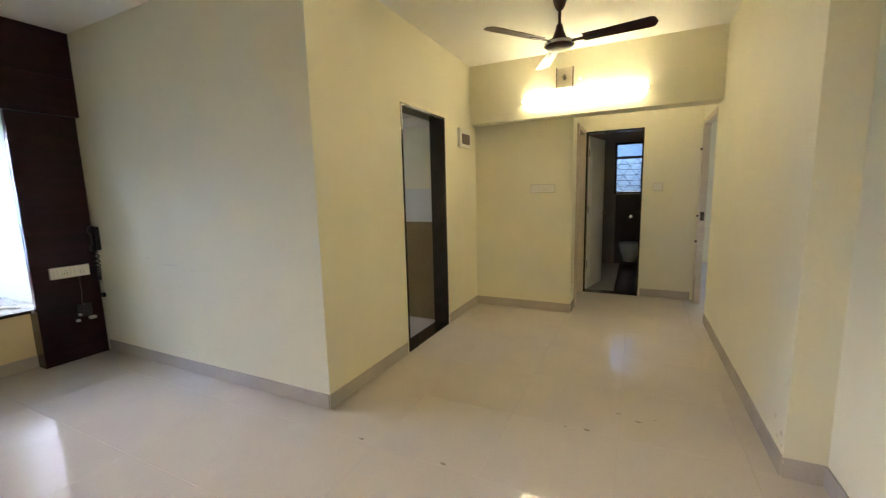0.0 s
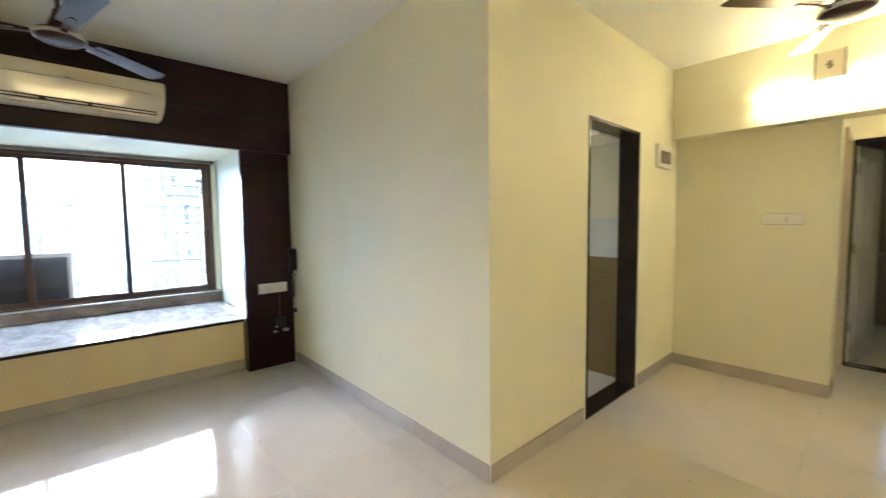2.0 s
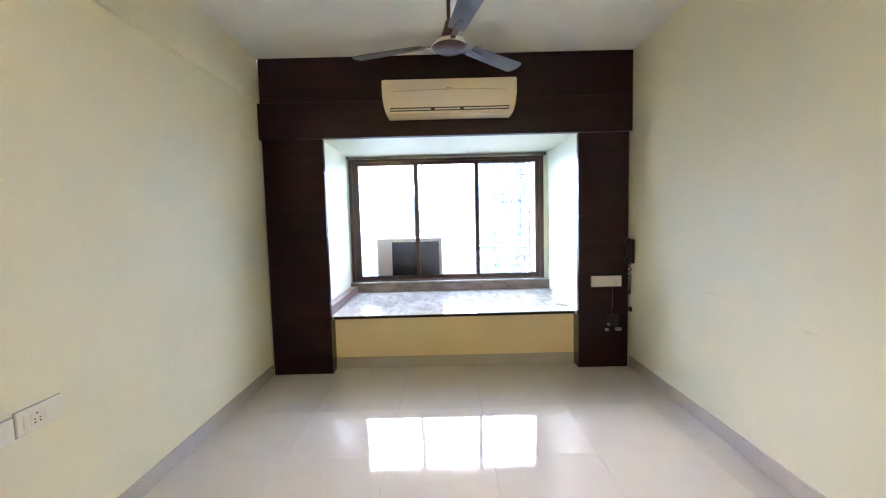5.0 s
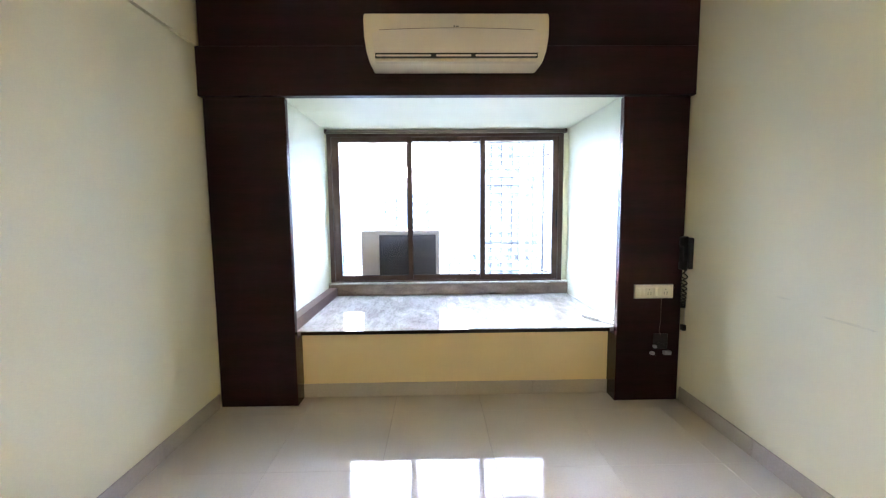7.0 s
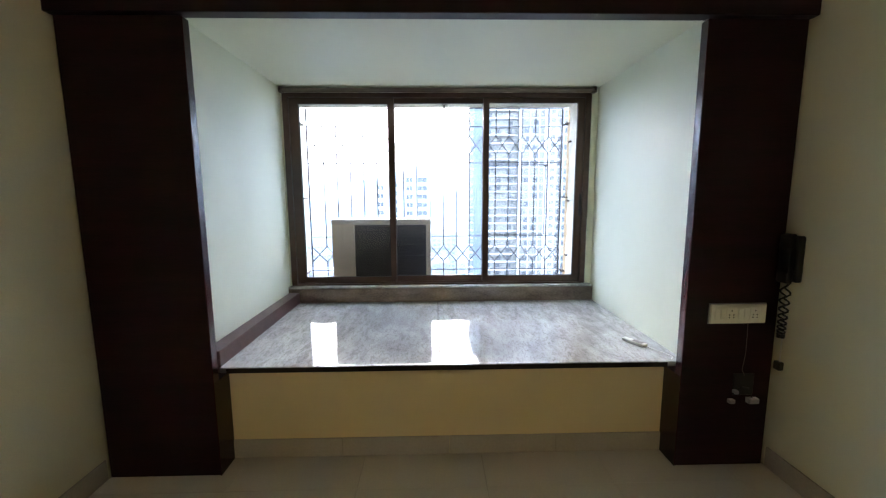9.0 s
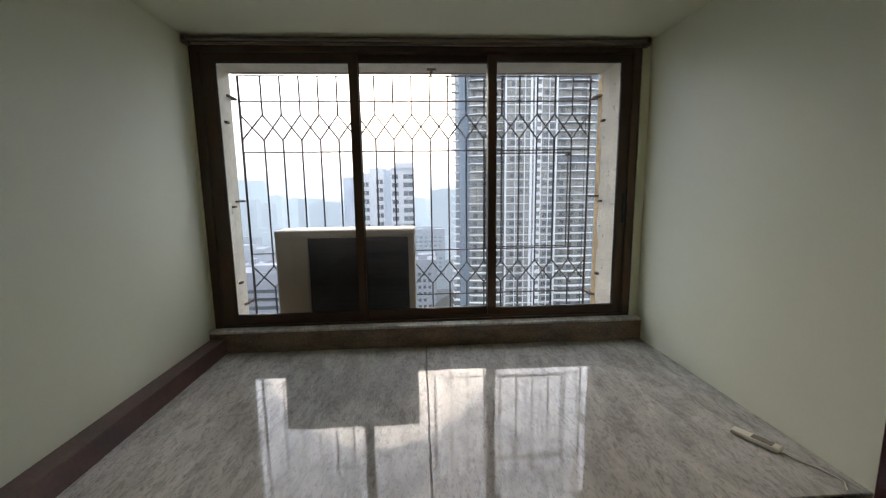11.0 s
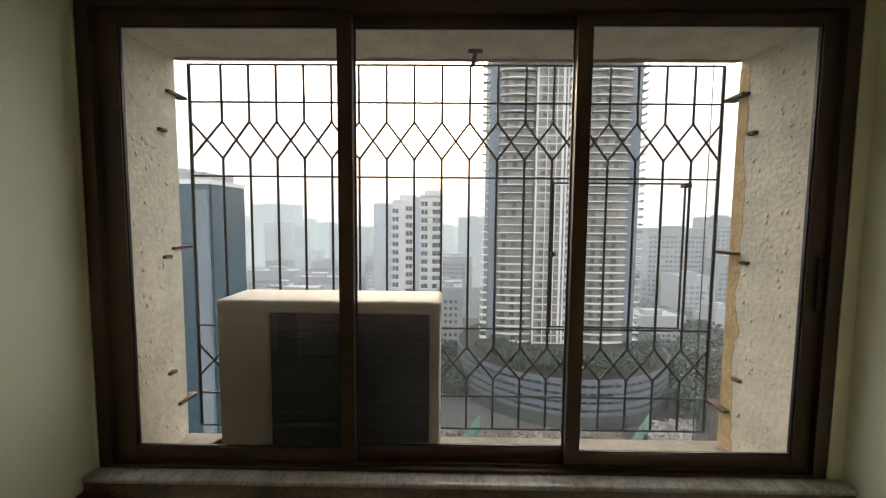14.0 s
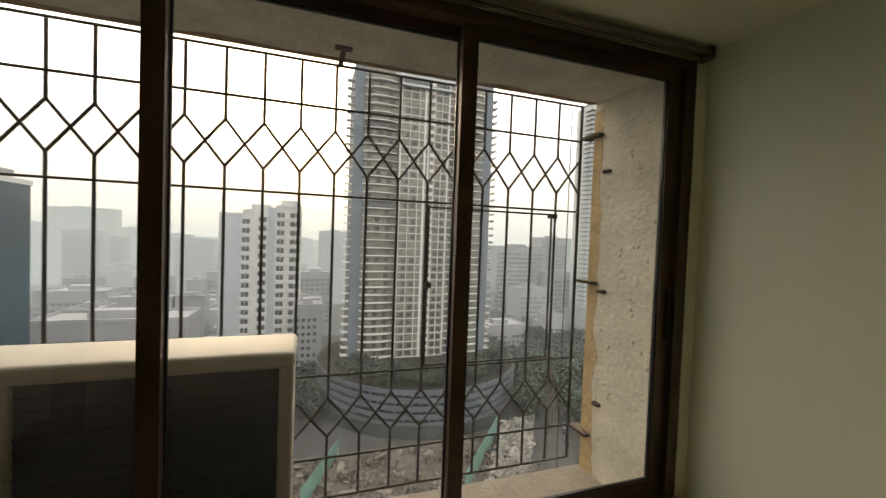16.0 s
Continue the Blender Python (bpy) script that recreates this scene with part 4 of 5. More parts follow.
solid("floor_dirt", specks, mat("dried_dirt", (0.33, 0.28, 0.23), 0.8, vary=0.2), "small dried dirt marks on the floor tiles", "dirt", kind="stuff")

def wall_marks(name, spots, put, tone, label):
    """Thin irregular smears, 0.6 mm proud of a wall."""
    bm, r3 = bm_new(), random.Random(9)
    for u, v, a, b in spots:
        rim = [(u + a * (0.5 + 0.6 * r3.random()) * math.cos(k * math.pi / 5), v + b * (0.5 + 0.6 * r3.random()) * math.sin(k * math.pi / 5)) for k in range(10)]
        bm.faces.new([bm.verts.new(put(p, q)) for p, q in rim])
    return solid(name, bm, mat(name, tone, 0.7, vary=0.08, scale=20, fine=120, bump=0.0), label, "scuff", kind="stuff")


wall_marks("pier_scuffs", ((2.74, 0.19, 0.016, 0.022), (2.79, 0.15, 0.012, 0.012), (2.72, 0.135, 0.010, 0.014), (2.84, 0.23, 0.008, 0.016)), lambda p, q: (RX - 0.0006, p, q), (0.58, 0.51, 0.37), "brown scuffs low on the cream pier")
wall_marks("wall_smudges", ((-2.55, 0.86, 0.16, 0.008), (-2.25, 0.83, 0.10, 0.006), (-2.86, 0.90, 0.07, 0.007), (-1.9, 0.80, 0.05, 0.005)), lambda p, q: (p, NY - 0.0006, q), (0.765, 0.72, 0.538), "faint grey rub marks along the cream wall")

# ---- outdoors ----
GZ = -70.0
M_GROUND = mat("dusty_city_ground", (0.066, 0.07, 0.072), 0.95, vary=0.3, scale=0.02, fine=0.4, bump=0.0)
M_ROAD = mat("asphalt", (0.07, 0.07, 0.07), 0.9, vary=0.15, scale=0.05, fine=2.0, bump=0.0)
M_LEAF = mat("tree_foliage", (0.036, 0.055, 0.046), 0.8, vary=0.4, scale=0.3, fine=2.0, bump=0.0, rand=0.25)
M_BARK = mat("bark", (0.09, 0.07, 0.05), 0.9)
M_TWALL = mat("grey_tower_render", (0.26, 0.27, 0.26), 0.8, vary=0.12, scale=0.08, fine=1.5, bump=0.0)
M_TSIDE = mat("slate_grey_tower_side", (0.13, 0.165, 0.195), 0.8, vary=0.1, scale=0.08, fine=1.5, bump=0.0)
M_TBEIGE = mat("beige_blinds_behind_glass", (0.205, 0.205, 0.178), 0.4, vary=0.28, scale=0.15, fine=0.8, bump=0.0)
M_TWHITE = mat("white_tower_concrete", (0.54, 0.56, 0.57), 0.8, vary=0.06, scale=0.1, fine=1.5, bump=0.0)
M_TGLASS = mat("dark_tower_glazing", (0.055, 0.063, 0.07), 0.3, vary=0.3, scale=0.2, fine=0.9, bump=0.0, rand=0.3)
M_BLUE = mat("blue_green_curtain_glass", (0.030, 0.070, 0.096), 0.35, vary=0.25, scale=0.05, fine=0.6, bump=0.0, rand=0.1)
M_PARAPET = mat("slate_grey_parapet", (0.078, 0.098, 0.122), 0.8, vary=0.12, scale=0.1, fine=1.0, bump=0.0)
M_BLDG = mat("far_building_render", (0.285, 0.30, 0.325), 0.9, vary=0.1, scale=0.05, fine=0.6, bump=0.0, rand=0.35)
M_SITE = mat("churned_site_earth", (0.118, 0.104, 0.092), 0.95, vary=0.35, scale=0.06, fine=0.9, bump=0.0)
M_RUBBLE = mat("site_rubble", (0.19, 0.17, 0.15), 0.9, vary=0.4, scale=0.15, fine=0.7, bump=0.0)
M_PALE = mat("pale_blue_grey_render", (0.40, 0.45, 0.50), 0.8, vary=0.08, scale=0.08, fine=1.2, bump=0.0)
M_NET = mat("green_site_netting", (0.10, 0.22, 0.19), 0.9, vary=0.2, scale=0.2, fine=2, bump=0.0)
M_LAWN = mat("planted_deck", (0.018, 0.022, 0.017), 0.9, vary=0.4, scale=0.2, fine=1.5, bump=0.0)
M_NET2 = mat("dark_green_screen", (0.050, 0.066, 0.066), 0.9, vary=0.25, scale=0.1, fine=1.2, bump=0.0)
me_col = to_mesh("deck_column", boxes((-0.3, 0.3, -0.45, 0.45, -0.2, 1.0)), M_PARAPET)
rng = random.Random(7)

setting("ground", boxes((-4000, 600, -4000, 4000, GZ - 1, GZ)), M_GROUND, "dusty city ground spreading to the horizon", "ground")


def tower():
    """Tall residential tower: bowed wings of balconies either side of a white gridded middle."""
    t = thing("residential_tower", "tall grey residential tower with white slab edges and balconies", "tower", at=(-176, 0, 0))
    y0, y1, zb, zt, fh = 17.0, 86.0, -56.0, 75.0, 3.45
    n = int((zt - zb) / fh)
    ya, yb = 38.0, 60.0
    part("core", boxes((-24, -2.2, y0 + 6, y1 - 8, zb, zt)), M_TBEIGE, t)
    part("side_wall", boxes((-24, -3.0, y0 + 1.6, y0 + 6.2, zb, zt)), M_TSIDE, t, "slate blue side strip")
    part("side_wall", boxes((-24, -3.0, y1 - 8.2, y1 - 2.5, zb, zt)), M_TSIDE, t, "slate blue side strip")
    part("middle", boxes((-3, 0.6, ya, yb, zb, zt)), M_TBEIGE, t)
    for k, wd in ((0, 0.3), (1.5, 0.10), (3.0, 0.12), (4.0, 0.45), (4.6, 0.3), (5.6, 0.12), (6.8, 0.10), (8, 0.3)):
        y = ya + (yb - ya) * k / 8
        part("mullion", boxes((0.0, 1.3, y - wd, y + wd, zb, zt)), M_TWHITE, t)

    def wing(ya_, yb_, bow):
        bm = bm_new()
        N = 8
        pts = [(bow * math.sin(math.pi * (i / N)) - 1.2, ya_ + (yb_ - ya_) * i / N) for i in range(N + 1)]
        loop = pts + [(-3.4, yb_), (-3.4, ya_)]
        lo = [bm.verts.new((x, y, 0)) for x, y in loop]
        hi = [bm.verts.new((x, y, 0.36)) for x, y in loop]
        m_ = len(loop)
        for i in range(m_):
            bm.faces.new((lo[i], lo[(i + 1) % m_], hi[(i + 1) % m_], hi[i]))
        bm.faces.new(hi)
        bm.faces.new(lo[::-1])
        return bm
    ml = to_mesh("balcony_slab", wing(y0 + 5.5, ya - 0.6, 1.8), M_TWHITE)
    mr = to_mesh("balcony_slab", wing(yb + 0.6, y1 - 7.5, 1.8), M_TWHITE)
    mm = to_mesh("floor_band", boxes((0.55, 0.95, ya, yb, 0, 0.32), (0.5, 1.5, 51.5, 53.4, 0.0, 1.5)), M_TWHITE)
    ms = to_mesh("side_balcony", boxes((-9, -5.5, y0 - 1.4, y0 + 1.8, 0, 0.35), (-9, -5.5, y0 - 1.4, y0 - 1.2, 0.3, 1.2)), M_TWHITE)
    me_ = to_mesh("side_balcony", boxes((-9, -4.5, y1 - 2.6, y1 + 0.9, 0, 0.35), (-9, -4.5, y1 + 0.7, y1 + 0.9, 0.3, 1.2)), M_TWHITE)
    mw = to_mesh("window_strip", boxes((-2.3, -2.05, 0, 2.0, 0.9, 2.7)), M_TGLASS)
    for k in range(n):
        z = zb + k * fh
        for me in (ml, mr, mm, ms, me_):
            piece(me.name.split(".")[0], me, t, Matrix.Translation((0, 0, z)))
        if k < n - 1:
            for y in (24.0, 28.5, 33.0, 40.2, 43.5, 54.5, 57.0, 63.0, 67.5, 72.0):
                if rng.random() < (0.9 if k < 14 else 0.55):
                    piece("window_strip", mw, t, Matrix.Translation((2.72 if ya < y < yb else 0, y + rng.uniform(-0.4, 0.4), z)))
    part("roof", boxes((-24, -1, y0 + 4, y1 - 6, zt, zt + 2)), M_TWALL, t)
    part("crown_ledge", boxes((0.4, 3.2, ya - 1, yb + 1, 66.4, 67.3), (-1.0, 2.2, ya - 3, yb + 3, 70.6, 71.4)), M_PALE, t, "pale blue ledges below the roofline")
    part("crown_glazing", boxes((0.5, 1.45, ya + 0.3, yb - 0.3, 67.4, 70.4)), M_TGLASS, t, "dark glazed crown storey")
    for z in (12.4, 46.9):
        part("refuge_floor", boxes((-2.4, -0.9, y0 + 6, ya - 0.6, z + 0.4, z + 3.2), (-2.4, -0.9, yb + 0.6, y1 - 8.2, z + 0.4, z + 3.2)), M_TGLASS, t, "dark open refuge storey")
    return t


tower()
pod = thing("parking_podium", "curved grey multi-storey parking podium below the tower", "podium", at=(-180, 50, 0))
for k in range(6):
    z = GZ + 0.0 + k * 2.9
    part("parapet", lathe([(43.9, z + 0.95), (44.5, z + 0.95), (44.5, z + 2.75), (43.9, z + 2.75)], 64), M_PARAPET, pod)
# Near-black drum paints the shade seen through the slots of the open levels.
part("deck_shade_drum", lathe([(42.0, GZ), (42.0, GZ + 17.0)], 64), M_COIL, pod)
part("base_wall", lathe([(45.2, GZ), (45.2, GZ + 4.4), (44.0, GZ + 4.6)], 64), M_NET2, pod, "dark green screened lower storey")
for k in range(48):
    an = radians(-95 + k * 4.1)
    for q in range(2, 6):
        piece("deck_column", me_col, pod, Matrix.Translation((43.2 * math.cos(an), 43.2 * math.sin(an), GZ + q * 2.9)))
part("roof_deck", lathe([(44.0, GZ + 17.0), (44.0, GZ + 17.3)], 48), M_LAWN, pod, "dark planted roof deck")


def apartment_tower():
    """White apartment tower of three stepped blocks with balconied window columns and a blank pale flank."""
    t = thing("apartment_tower", "white and grey apartment tower with stepped top and dark windows", "building", at=(-232, 0, 0))
    part("flank", boxes((-18, 0.4, -42.0, -31.2, GZ, 9.5)), M_PALE, t, "blank pale blue-grey flank")
    part("wall", boxes((-18, 0, -31.2, -25.0, GZ, 11.5)), M_TWHITE, t)
    part("wall", boxes((-18, 0.3, -25.0, -19.2, GZ, 12.5)), M_TWHITE, t)
    part("wall", boxes((-18, 0, -15.4, -2.4, GZ, 14.5)), M_TWHITE, t)
    part("wall", boxes((-18, -0.6, -19.2, -15.4, GZ, 14.0)), M_PALE, t, "pale grey pier")
    part("roof_house", boxes((-14, -1.5, -13.0, -3.2, 14.5, 18.2)), M_TWHITE, t)
    part("roof_house", boxes((-14, -2.5, -27.5, -18.0, 11.5, 15.4)), M_TWHITE, t)
    for y0, y1, z in ((-42, -31.2, 9.5), (-31.2, -25.0, 11.5), (-15.4, -2.4, 14.5)):
        part("parapet", boxes((-0.5, 0.7, y0, y1, z, z + 0.9)), M_TWHITE, t)
    for y, w, ztop in ((-29.6, 3.6, 7.0), (-21.7, 3.8, 8.4), (-12.9, 3.6, 11.2), (-5.6, 5.2, 11.2)):
        mw = to_mesh("window", boxes((-0.1, 0.06, -w / 2, w / 2, 0, 2.5)), M_TGLASS)
        mb = to_mesh("balcony", boxes((0, 1.2, -w / 2 - 0.5, w / 2 + 0.4, -1.5, -0.3), (0, 0.5, -0.12, 0.12, -0.3, 2.5)), M_TWHITE)
        for r in range(16):
            mx = Matrix.Translation((0.3 if y == -21.7 else 0, y, ztop - 2.2 - r * 4.75))
            piece("window", mw, t, mx)
            piece("balcony", mb, t, mx)
    return t


apartment_tower()

# blue glazed office block
ob_ = thing("glass_office_block", "blue-green glazed office block", "building", at=(-100, 0, 0))
part("core", boxes((-16, -0.4, -92, -57.0, GZ, 9.5)), M_BLUE, ob_)
part("parapet", boxes((-16.3, 0.4, -92, -56.7, 9.5, 10.6)), M_TWHITE, ob_, "pale parapet")
mg = to_mesh("glass_panel", boxes((-0.4, 0.0, 0.04, 3.36, 0.05, 3.55)), M_BLUE)
for c in range(8):
    for r in range(21):
        piece("glass_panel", mg, ob_, Matrix.Translation((0, -84.4 + c * 3.4, 9.5 - (r + 1) * 3.6)))
part("fin_column", boxes((-1.0, 1.0, -60.2, -57.4, GZ, 8.0)), M_TSIDE, ob_, "grey-blue vertical fin")

# distant city
brng = random.Random(21)


def city_block(x, y, w, d, h):
    t = thing("city_building", "hazy pale city building with rows of windows", "building", "distant city buildings", at=(x, y, GZ))
    part("wall", boxes((-d, 0, -w / 2, w / 2, 0, h)), M_BLDG, t)
    part("roof", boxes((-d * 0.6, -d * 0.3, -w * 0.2, w * 0.15, h, h + 3), (-d, -d + 0.5, -w / 2, w / 2, h, h + 1.1), (-0.5, 0.3, -w / 2, w / 2, h, h + 1.1), (-d, 0, -w / 2, -w / 2 + 0.5, h, h + 1.1), (-d, 0, w / 2 - 0.5, w / 2, h, h + 1.1)), M_BLDG, t)
    bm = bm_new()
    fl, ribbon, pitch = 3.6, brng.random() < 0.3, brng.uniform(2.6, 4.2)
    for k in range(int(h / fl) - 1):
        if ribbon:
            add_box(bm, -0.05, 0.15, -w / 2 + 1, w / 2 - 1, k * fl + 1.4, k * fl + 2.9)
        else:
            for c in range(int((w - 1.5) / pitch)):
                if brng.random() < 0.93:
                    add_box(bm, -0.05, 0.15, -w / 2 + 1.2 + c * pitch, -w / 2 + 1.2 + c * pitch + pitch * 0.58, k * fl + 1.1, k * fl + 2.8)
    part("window_band", bm, M_TGLASS, t)
    return t


for i in range(95):
    dist = rng.uniform(260, 900)
    ang = rng.uniform(-46, 50)
    x, y = -dist, dist * math.tan(radians(ang))
    h = rng.choice((14, 18, 24, 30, 38, 46)) * rng.uniform(0.8, 1.25)
    if dist > 500 and rng.random() < 0.3:
        h = rng.uniform(48, 74)
    city_block(x, y, rng.uniform(16, 44), rng.uniform(12, 26), h)
for i in range(70):
    dist = rng.uniform(215, 430)
    ang = rng.uniform(-45, -4) if i % 3 else rng.uniform(27, 44)
    city_block(-dist, dist * math.tan(radians(ang)), rng.uniform(10, 24), rng.uniform(10, 18), rng.uniform(9, 34))
for x, y, w, h in ((-170, -63, 46, 38), (-190, -105, 46, 30), (-300, 173, 47, 65), (-340, 235, 34, 74), (-285, 205, 26, 44), (-270, 168, 26, 34), (-230, 123, 30, 16), (-640, -276, 73, 92), (-520, -120, 40, 58), (-330, 8, 26, 40), (-215, 2, 14, 34), (-150, -104, 30, 87), (-420, 384, 46, 102)):
    city_block(x, y, w, 20, h)


slim = thing("residential_tower", "slim pale tower half hidden by the window reveal", "tower", at=(-260, 0, 0))
part("wall", boxes((-18, 0, 206, 236, GZ, 108)), M_TWHITE, slim)
part("roof", boxes((-16, -1, 208, 234, 108, 111)), M_TWALL, slim)
me_sb = to_mesh("balcony_slab", boxes((-6, 1.5, 204.6, 212, 0, 0.8)), M_TSIDE)
me_sw = to_mesh("window", boxes((-0.1, 0.08, 213, 219, 1.0, 2.6)), M_TGLASS)
for k in range(48):
    piece("balcony_slab", me_sb, slim, Matrix.Translation((0, 0, GZ + 4 + k * 3.6)))
    piece("window", me_sw, slim, Matrix.Translation((0, 0, GZ + 4 + k * 3.6)))
solid("hanging_cable", chain([(-5.6, 1.835 + 0.006 * math.sin(k * 0.9), 14.0 - k * 1.5) for k in range(16)], 0.0022, 6), M_BLACK, "thin dark cable hanging outside the grille", "cable")


# trees
def tree_mesh(seed):
    r2 = random.Random(seed)
    bm = bm_new()
    for _ in range(150):
        a, b, c = r2.gauss(0, 1), r2.gauss(0, 1), r2.gauss(0, 0.8)
        L = math.sqrt(a * a + b * b + c * c) or 1
        r = r2.uniform(0.55, 1.0) * (1 + 0.25 * math.sin(3 * a))
        p = Vector((a / L * 3.4 * r, b / L * 3.4 * r, 6.2 + c / L * 2.8 * r))
        s = r2.uniform(0.5, 0.95)
        q = Euler((r2.uniform(0, 6), r2.uniform(0, 6), r2.uniform(0, 6))).to_matrix()
        v = [bm.verts.new(p + q @ Vector(w) * s) for w in ((1, 0, -0.4), (-0.5, 0.87, -0.3), (-0.5, -0.87, -0.3), (0, 0, 0.8))]
        for f in ((0, 1, 3), (1, 2, 3), (2, 0, 3), (0, 2, 1)):
            bm.faces.new([v[i] for i in f])
    return to_mesh("crown", bm, M_LEAF)


def tree_trunk():
    bm = tube(bm_new(), (0, 0, 0), (0.1, 0, 4.2), 0.35, 8, 0.2)
    for a in range(4):
        tube(bm, (0.1, 0, 3.6), (1.9 * math.cos(a * 1.6), 1.9 * math.sin(a * 1.6), 6.4), 0.16, 6, 0.05)
    return to_mesh("trunk", bm, M_BARK)


me_trunk, me_crowns = tree_trunk(), [tree_mesh(s) for s in range(4)]
spots = []
for _ in range(225):
    d = rng.uniform(158, 340)
    spots.append((-d, d * rng.uniform(0.41, 0.90)))
def road_y(x):
    u = (-80 - x) / 190
    return 60 + 74 * u + 18 * math.sin(u * 3.1)


def open_ground(x, y):
    """Clear of the site, the road and the podium."""
    on_site = x > -140 and y < 96
    on_road = -275 < x < -76 and abs(y - road_y(x)) < 7.5
    return not (on_site or on_road or math.hypot(x + 180, y - 50) < 49)


while len(spots) < 275:
    d = rng.uniform(112, 175)
    y = d * rng.uniform(0.36, 1.0)
    if open_ground(-d, y):
        spots.append((-d, y))
for _ in range(40):
    spots.append((-rng.uniform(150, 230), rng.uniform(-30, 12)))
for a in range(64):
    an, ra = radians(-66 + (a % 32) * 4.1), (40.5, 34.0)[a // 32] + rng.uniform(-2.5, 2)
    spots.append((-180 + ra * math.cos(an), 50 + ra * math.sin(an)))
for i, (x, y) in enumerate(spots):
    base = GZ + 17.3 if i >= len(spots) - 64 else GZ
    tr = thing("tree", "leafy dark green city tree", "tree", "city trees", at=(x, y, base))
    s = rng.uniform(0.8, 1.7) if i < len(spots) - 64 else rng.uniform(0.42, 0.8)
    tr.scale = (s, s, s)
    tr.rotation_euler = (0, 0, rng.uniform(0, 6))
    piece("trunk", me_trunk, tr, Matrix())
    piece("crown", rng.choice(me_crowns), tr, Matrix())

# massed woods beyond the separate trees
woods = bm_new()
for _ in range(6500):
    d = rng.uniform(170, 520) if rng.random() < 0.75 else rng.uniform(95, 175)
    yy = d * rng.uniform(0.40, 1.0)
    if not open_ground(-d, yy):
        continue
    p = Vector((-d, yy, GZ + rng.uniform(3, 9) + 2.5 * noise.noise((d * 0.05, yy * 0.05, 0))))
    sz = rng.uniform(1.0, 2.4)
    q = Euler((rng.uniform(0, 6), rng.uniform(0, 6), rng.uniform(0, 6))).to_matrix()
    v = [woods.verts.new(p + q @ Vector(w) * sz) for w in ((1, 0, -0.4), (-0.5, 0.87, -0.3), (-0.5, -0.87, -0.3), (0, 0, 0.8))]
    for f in ((0, 1, 3), (1, 2, 3), (2, 0, 3), (0, 2, 1)):
        woods.faces.new([v[n_] for n_ in f])
solid("far_woods", woods, M_LEAF, "massed dark green tree crowns of the city", "trees", kind="stuff")

# building site and road below
sg, NX, NYS = bm_new(), 44, 60
gv = [[sg.verts.new((-134 + 66 * i / NX, -12 + 72 * j / NYS, GZ + 0.25 + (0 if i in (0, NX) or j in (0, NYS) else max(0, 2.6 * noise.noise((i * 0.23, j * 0.23, 1.7)) + 1.1 * noise.noise((i * 0.7, j * 0.7, 4.1)) + 0.6)))) for j in range(NYS + 1)] for i in range(NX + 1)]
for i in range(NX):
    for j in range(NYS):
        sg.faces.new((gv[i][j], gv[i + 1][j], gv[i + 1][j + 1], gv[i][j + 1]))
setting("site_ground", sg, M_SITE, "churned brown earth of a building site", "ground")
rd = bm_new()
prev = None
for i in range(40):
    u = i / 39
    x, y = -80 - 190 * u, 60 + 74 * u + 18 * math.sin(u * 3.1)
    a, b = rd.verts.new((x, y - 5, GZ + 0.45)), rd.verts.new((x, y + 5, GZ + 0.45))
    if prev:
        rd.faces.new((prev[0], a, b, prev[1]))
    prev = (a, b)
setting("road", rd, M_ROAD, "grey asphalt road curving past the site", "road")
deb = bm_new()
for _ in range(1500):
    x, y, sz = rng.uniform(-130, -70), rng.uniform(-8, 92), rng.choice((0.15, 0.2, 0.3, 0.3, 0.5, 0.8))
    if abs(y - road_y(x)) < 6.5 or (x < -112 and y > 60):
        continue
    q = Euler((rng.uniform(-0.5, 0.5), rng.uniform(-0.5, 0.5), rng.uniform(0, 3))).to_matrix()
    lx, ly, lz = sz * rng.uniform(0.5, 3), sz * rng.uniform(0.4, 1.2), sz * rng.uniform(0.2, 0.7)
    vs = [deb.verts.new(Vector((x, y, GZ + rng.uniform(0.4, 2.2))) + q @ Vector((a * lx, b * ly, c * lz))) for a in (-1, 1) for b in (-1, 1) for c in (-1, 1)]
    for f in ((0, 1, 3, 2), (4, 6, 7, 5), (0, 4, 5, 1), (2, 3, 7, 6), (0, 2, 6, 4), (1, 5, 7, 3)):
        deb.faces.new([vs[n_] for n_ in f])
solid("site_rubble", deb, M_RUBBLE, "pale rubble and stacked blocks on the site", "rubble", kind="stuff")
for (xa, ya), (xb, yb) in (((-108, 0.5), (-131, 11.5)), ((-104, 44), (-134, 69))):
    hd = extrude_profile([(xa, ya), (xb, yb), (xb, yb + 0.3), (xa, ya + 0.3)], "z", GZ + 0.2, GZ + 6.5)
    solid("site_hoarding", hd, M_NET, "teal netted hoarding along the site edge", "hoarding")
pale = bm_new()
for _ in range(1100):
    u, w = rng.random(), rng.uniform(1.5, 17)
    x, y = -102 - 36 * u - w * 0.2, 48 + 24 * u + w
    sz = rng.choice((0.15, 0.2, 0.3, 0.45, 0.7))
    q = Euler((rng.uniform(-0.35, 0.35), rng.uniform(-0.35, 0.35), rng.uniform(0, 3))).to_matrix()
    lx, ly, lz = sz * rng.uniform(0.6, 3), sz * rng.uniform(0.5, 1.4), sz * rng.uniform(0.15, 0.5)
    vs = [pale.verts.new(Vector((x, y, GZ + rng.uniform(0.5, 2.0))) + q @ Vector((a * lx, b * ly, c * lz))) for a in (-1, 1) for b in (-1, 1) for c in (-1, 1)]
    for f in ((0, 1, 3, 2), (4, 6, 7, 5), (0, 4, 5, 1), (2, 3, 7, 6), (0, 2, 6, 4), (1, 5, 7, 3)):
        pale.faces.new([vs[n_] for n_ in f])
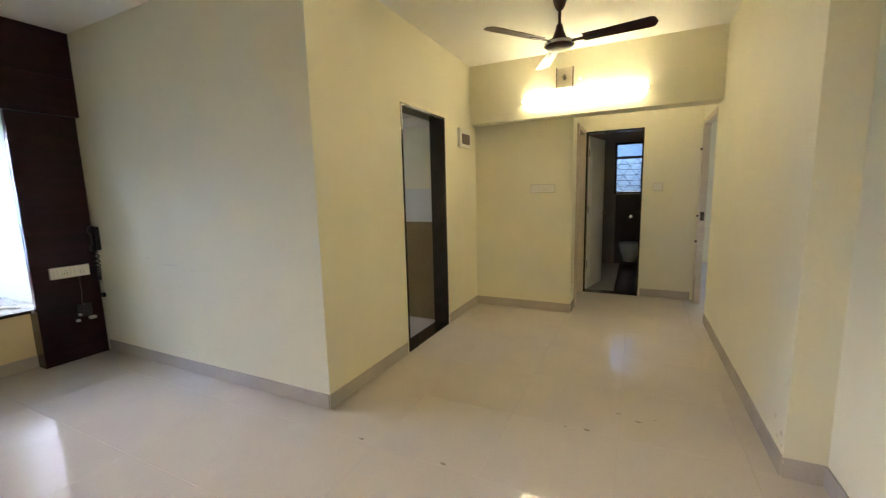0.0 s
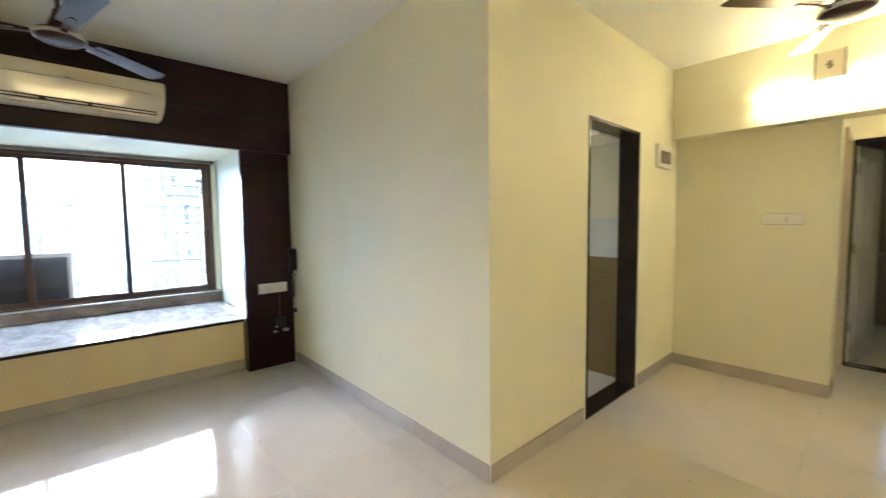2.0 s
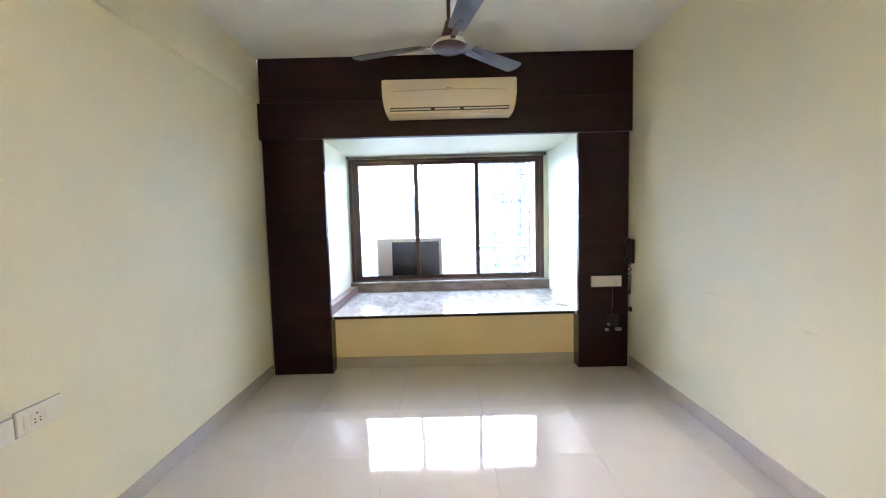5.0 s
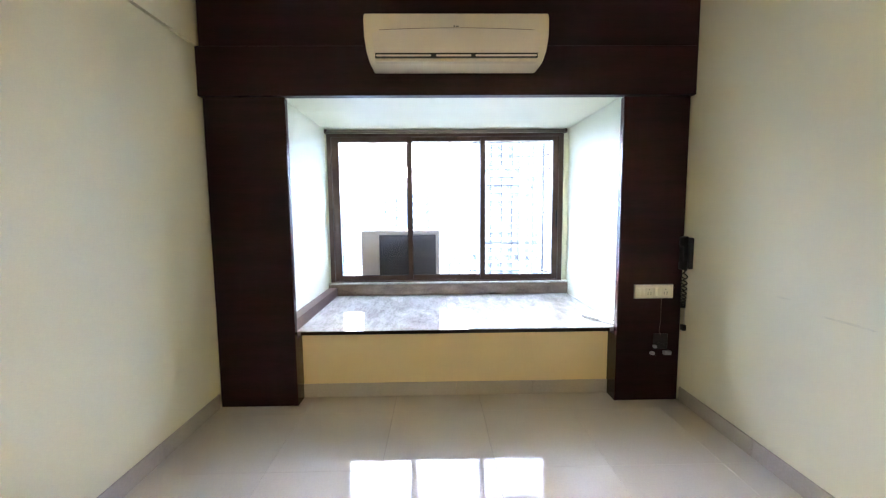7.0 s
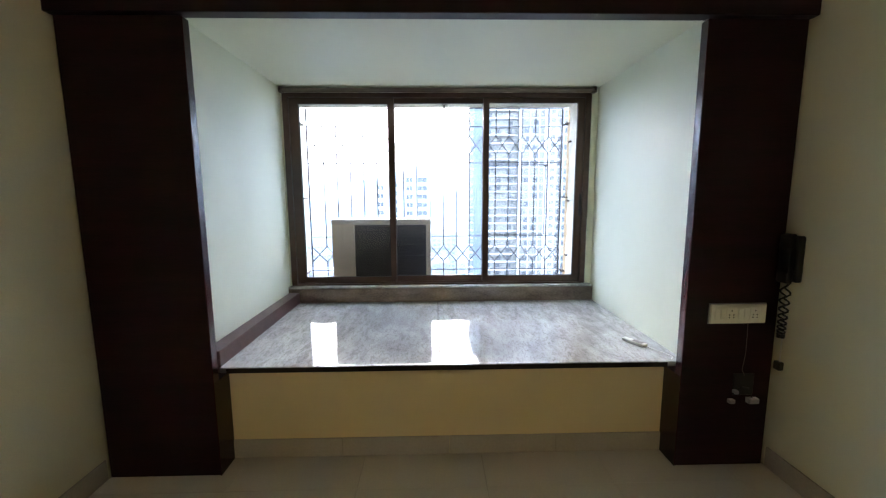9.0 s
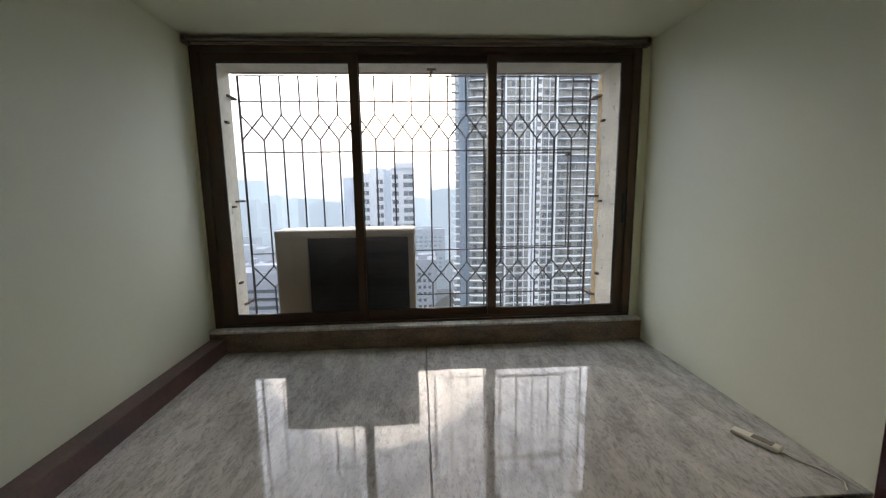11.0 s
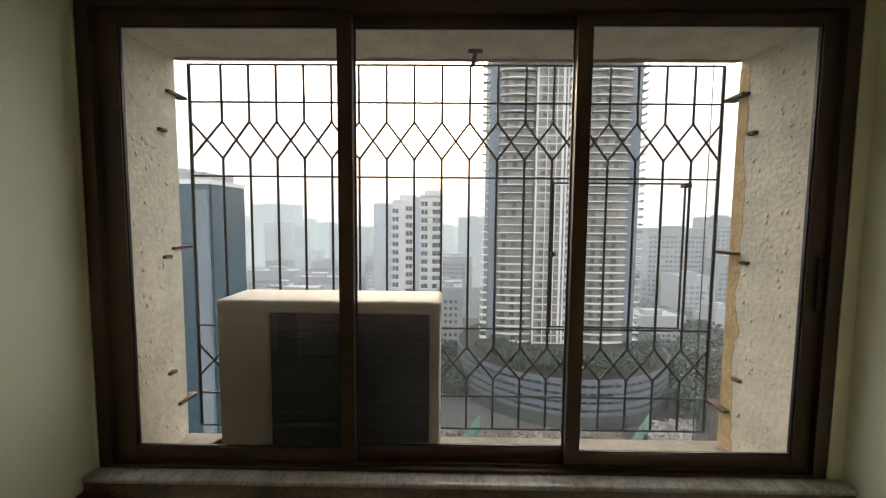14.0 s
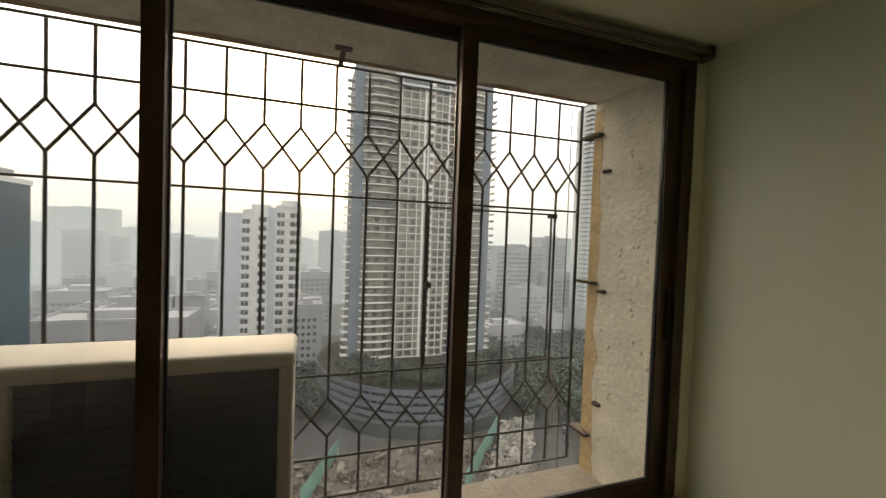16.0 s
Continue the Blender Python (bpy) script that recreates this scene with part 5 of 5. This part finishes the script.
solid("broken_concrete", pale, mat("broken_concrete_grey", (0.30, 0.29, 0.27), 0.9, vary=0.35, scale=0.2, fine=1.2, bump=0.0), "pale broken concrete slabs strewn beside the hoarding", "rubble", kind="stuff")
mast = thing("scaffold_mast", "rusty brown lattice mast on the building site", "mast", at=(-128, 87, GZ))
for px_, py_ in ((-0.9, -0.9), (0.9, -0.9), (0.9, 0.9), (-0.9, 0.9)):
    part("leg", tube(bm_new(), (px_, py_, 0), (px_, py_, 26), 0.12, 6), M_RUSTY, mast)
for k in range(13):
    z = k * 2.0
    lat = bm_new()
    for (ax, ay), (bx_, by_) in zip(((-0.9, -0.9), (0.9, -0.9), (0.9, 0.9), (-0.9, 0.9)), ((0.9, -0.9), (0.9, 0.9), (-0.9, 0.9), (-0.9, -0.9))):
        tube(lat, (ax, ay, z), (bx_, by_, z + 2.0), 0.07, 5)
    part("lattice", lat, M_RUSTY, mast)
for _ in range(26):
    u = rng.random()
    x, y = -80 - 190 * u, 60 + 74 * u + 18 * math.sin(u * 3.1) + rng.choice((-2.5, 2.5))
    car = thing("car", "small parked car far below on the road", "car", "cars on the road", at=(x, y, GZ + 0.46))
    car.rotation_euler = (0, 0, radians(rng.uniform(-30, -15)))
    part("body", box(-2.1, 2.1, -0.85, 0.85, 0.3, 0.95, 0.15, 1), rng.choice((M_TWHITE, M_TSIDE, M_TGLASS)), car)
    part("cabin", box(-1.2, 1.0, -0.75, 0.75, 0.95, 1.5, 0.2, 1), M_TGLASS, car)


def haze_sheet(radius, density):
    """Thin curved sheet whose faint glow paints pale city haze beyond the near buildings."""
    m = bpy.data.materials.new("painted_city_haze")
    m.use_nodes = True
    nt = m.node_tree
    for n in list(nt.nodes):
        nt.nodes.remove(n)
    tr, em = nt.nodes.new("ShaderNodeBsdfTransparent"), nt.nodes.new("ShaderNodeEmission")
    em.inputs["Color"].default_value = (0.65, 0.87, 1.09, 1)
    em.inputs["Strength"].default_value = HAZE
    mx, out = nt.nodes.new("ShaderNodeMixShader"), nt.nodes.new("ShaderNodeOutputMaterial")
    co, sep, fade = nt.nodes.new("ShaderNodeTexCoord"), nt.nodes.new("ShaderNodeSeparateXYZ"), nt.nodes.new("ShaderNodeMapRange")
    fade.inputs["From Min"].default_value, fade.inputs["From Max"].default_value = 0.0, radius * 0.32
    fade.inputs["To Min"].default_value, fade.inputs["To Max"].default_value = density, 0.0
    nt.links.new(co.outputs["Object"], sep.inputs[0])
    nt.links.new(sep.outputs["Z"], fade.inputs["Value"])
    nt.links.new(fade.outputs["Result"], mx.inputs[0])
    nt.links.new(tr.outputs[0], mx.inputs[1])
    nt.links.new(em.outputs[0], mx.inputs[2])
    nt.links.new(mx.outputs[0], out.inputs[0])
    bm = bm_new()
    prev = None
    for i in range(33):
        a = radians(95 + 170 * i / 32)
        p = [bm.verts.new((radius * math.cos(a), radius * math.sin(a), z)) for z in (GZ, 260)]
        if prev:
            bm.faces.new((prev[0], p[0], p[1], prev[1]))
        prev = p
    ob = setting("backdrop", bm, m, "see-through glowing sheet painted as pale grey city haze", "backdrop")
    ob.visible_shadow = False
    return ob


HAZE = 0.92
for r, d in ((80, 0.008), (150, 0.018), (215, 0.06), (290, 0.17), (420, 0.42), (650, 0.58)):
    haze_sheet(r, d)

# ---- floor tiles ----
floor = tagged(new("floor"), "polished cream vitrified floor tiles with hairline joints", "floor", kind="structure")
T = 0.60
me_t = to_mesh("tile", box(0.0005, T - 0.0005, 0.0005, T - 0.0005, -0.012, 0.0, 0.0005, 1), M_TILE)
for i in range(-7, 8):
    for j in range(-2, 16):
        x, y = i * T + 0.08, j * T - 0.30
        cx, cy = x + T / 2, y + T / 2
        if not (-4.05 < cx < 4.2 and -1.1 < cy < 9.2) or (cx > 1.8 and cy < 4.9) or (cx < -1.4 and cy > 4.4):
            continue
        piece("tile", me_t, floor, Matrix.Translation((x, y, 0)))
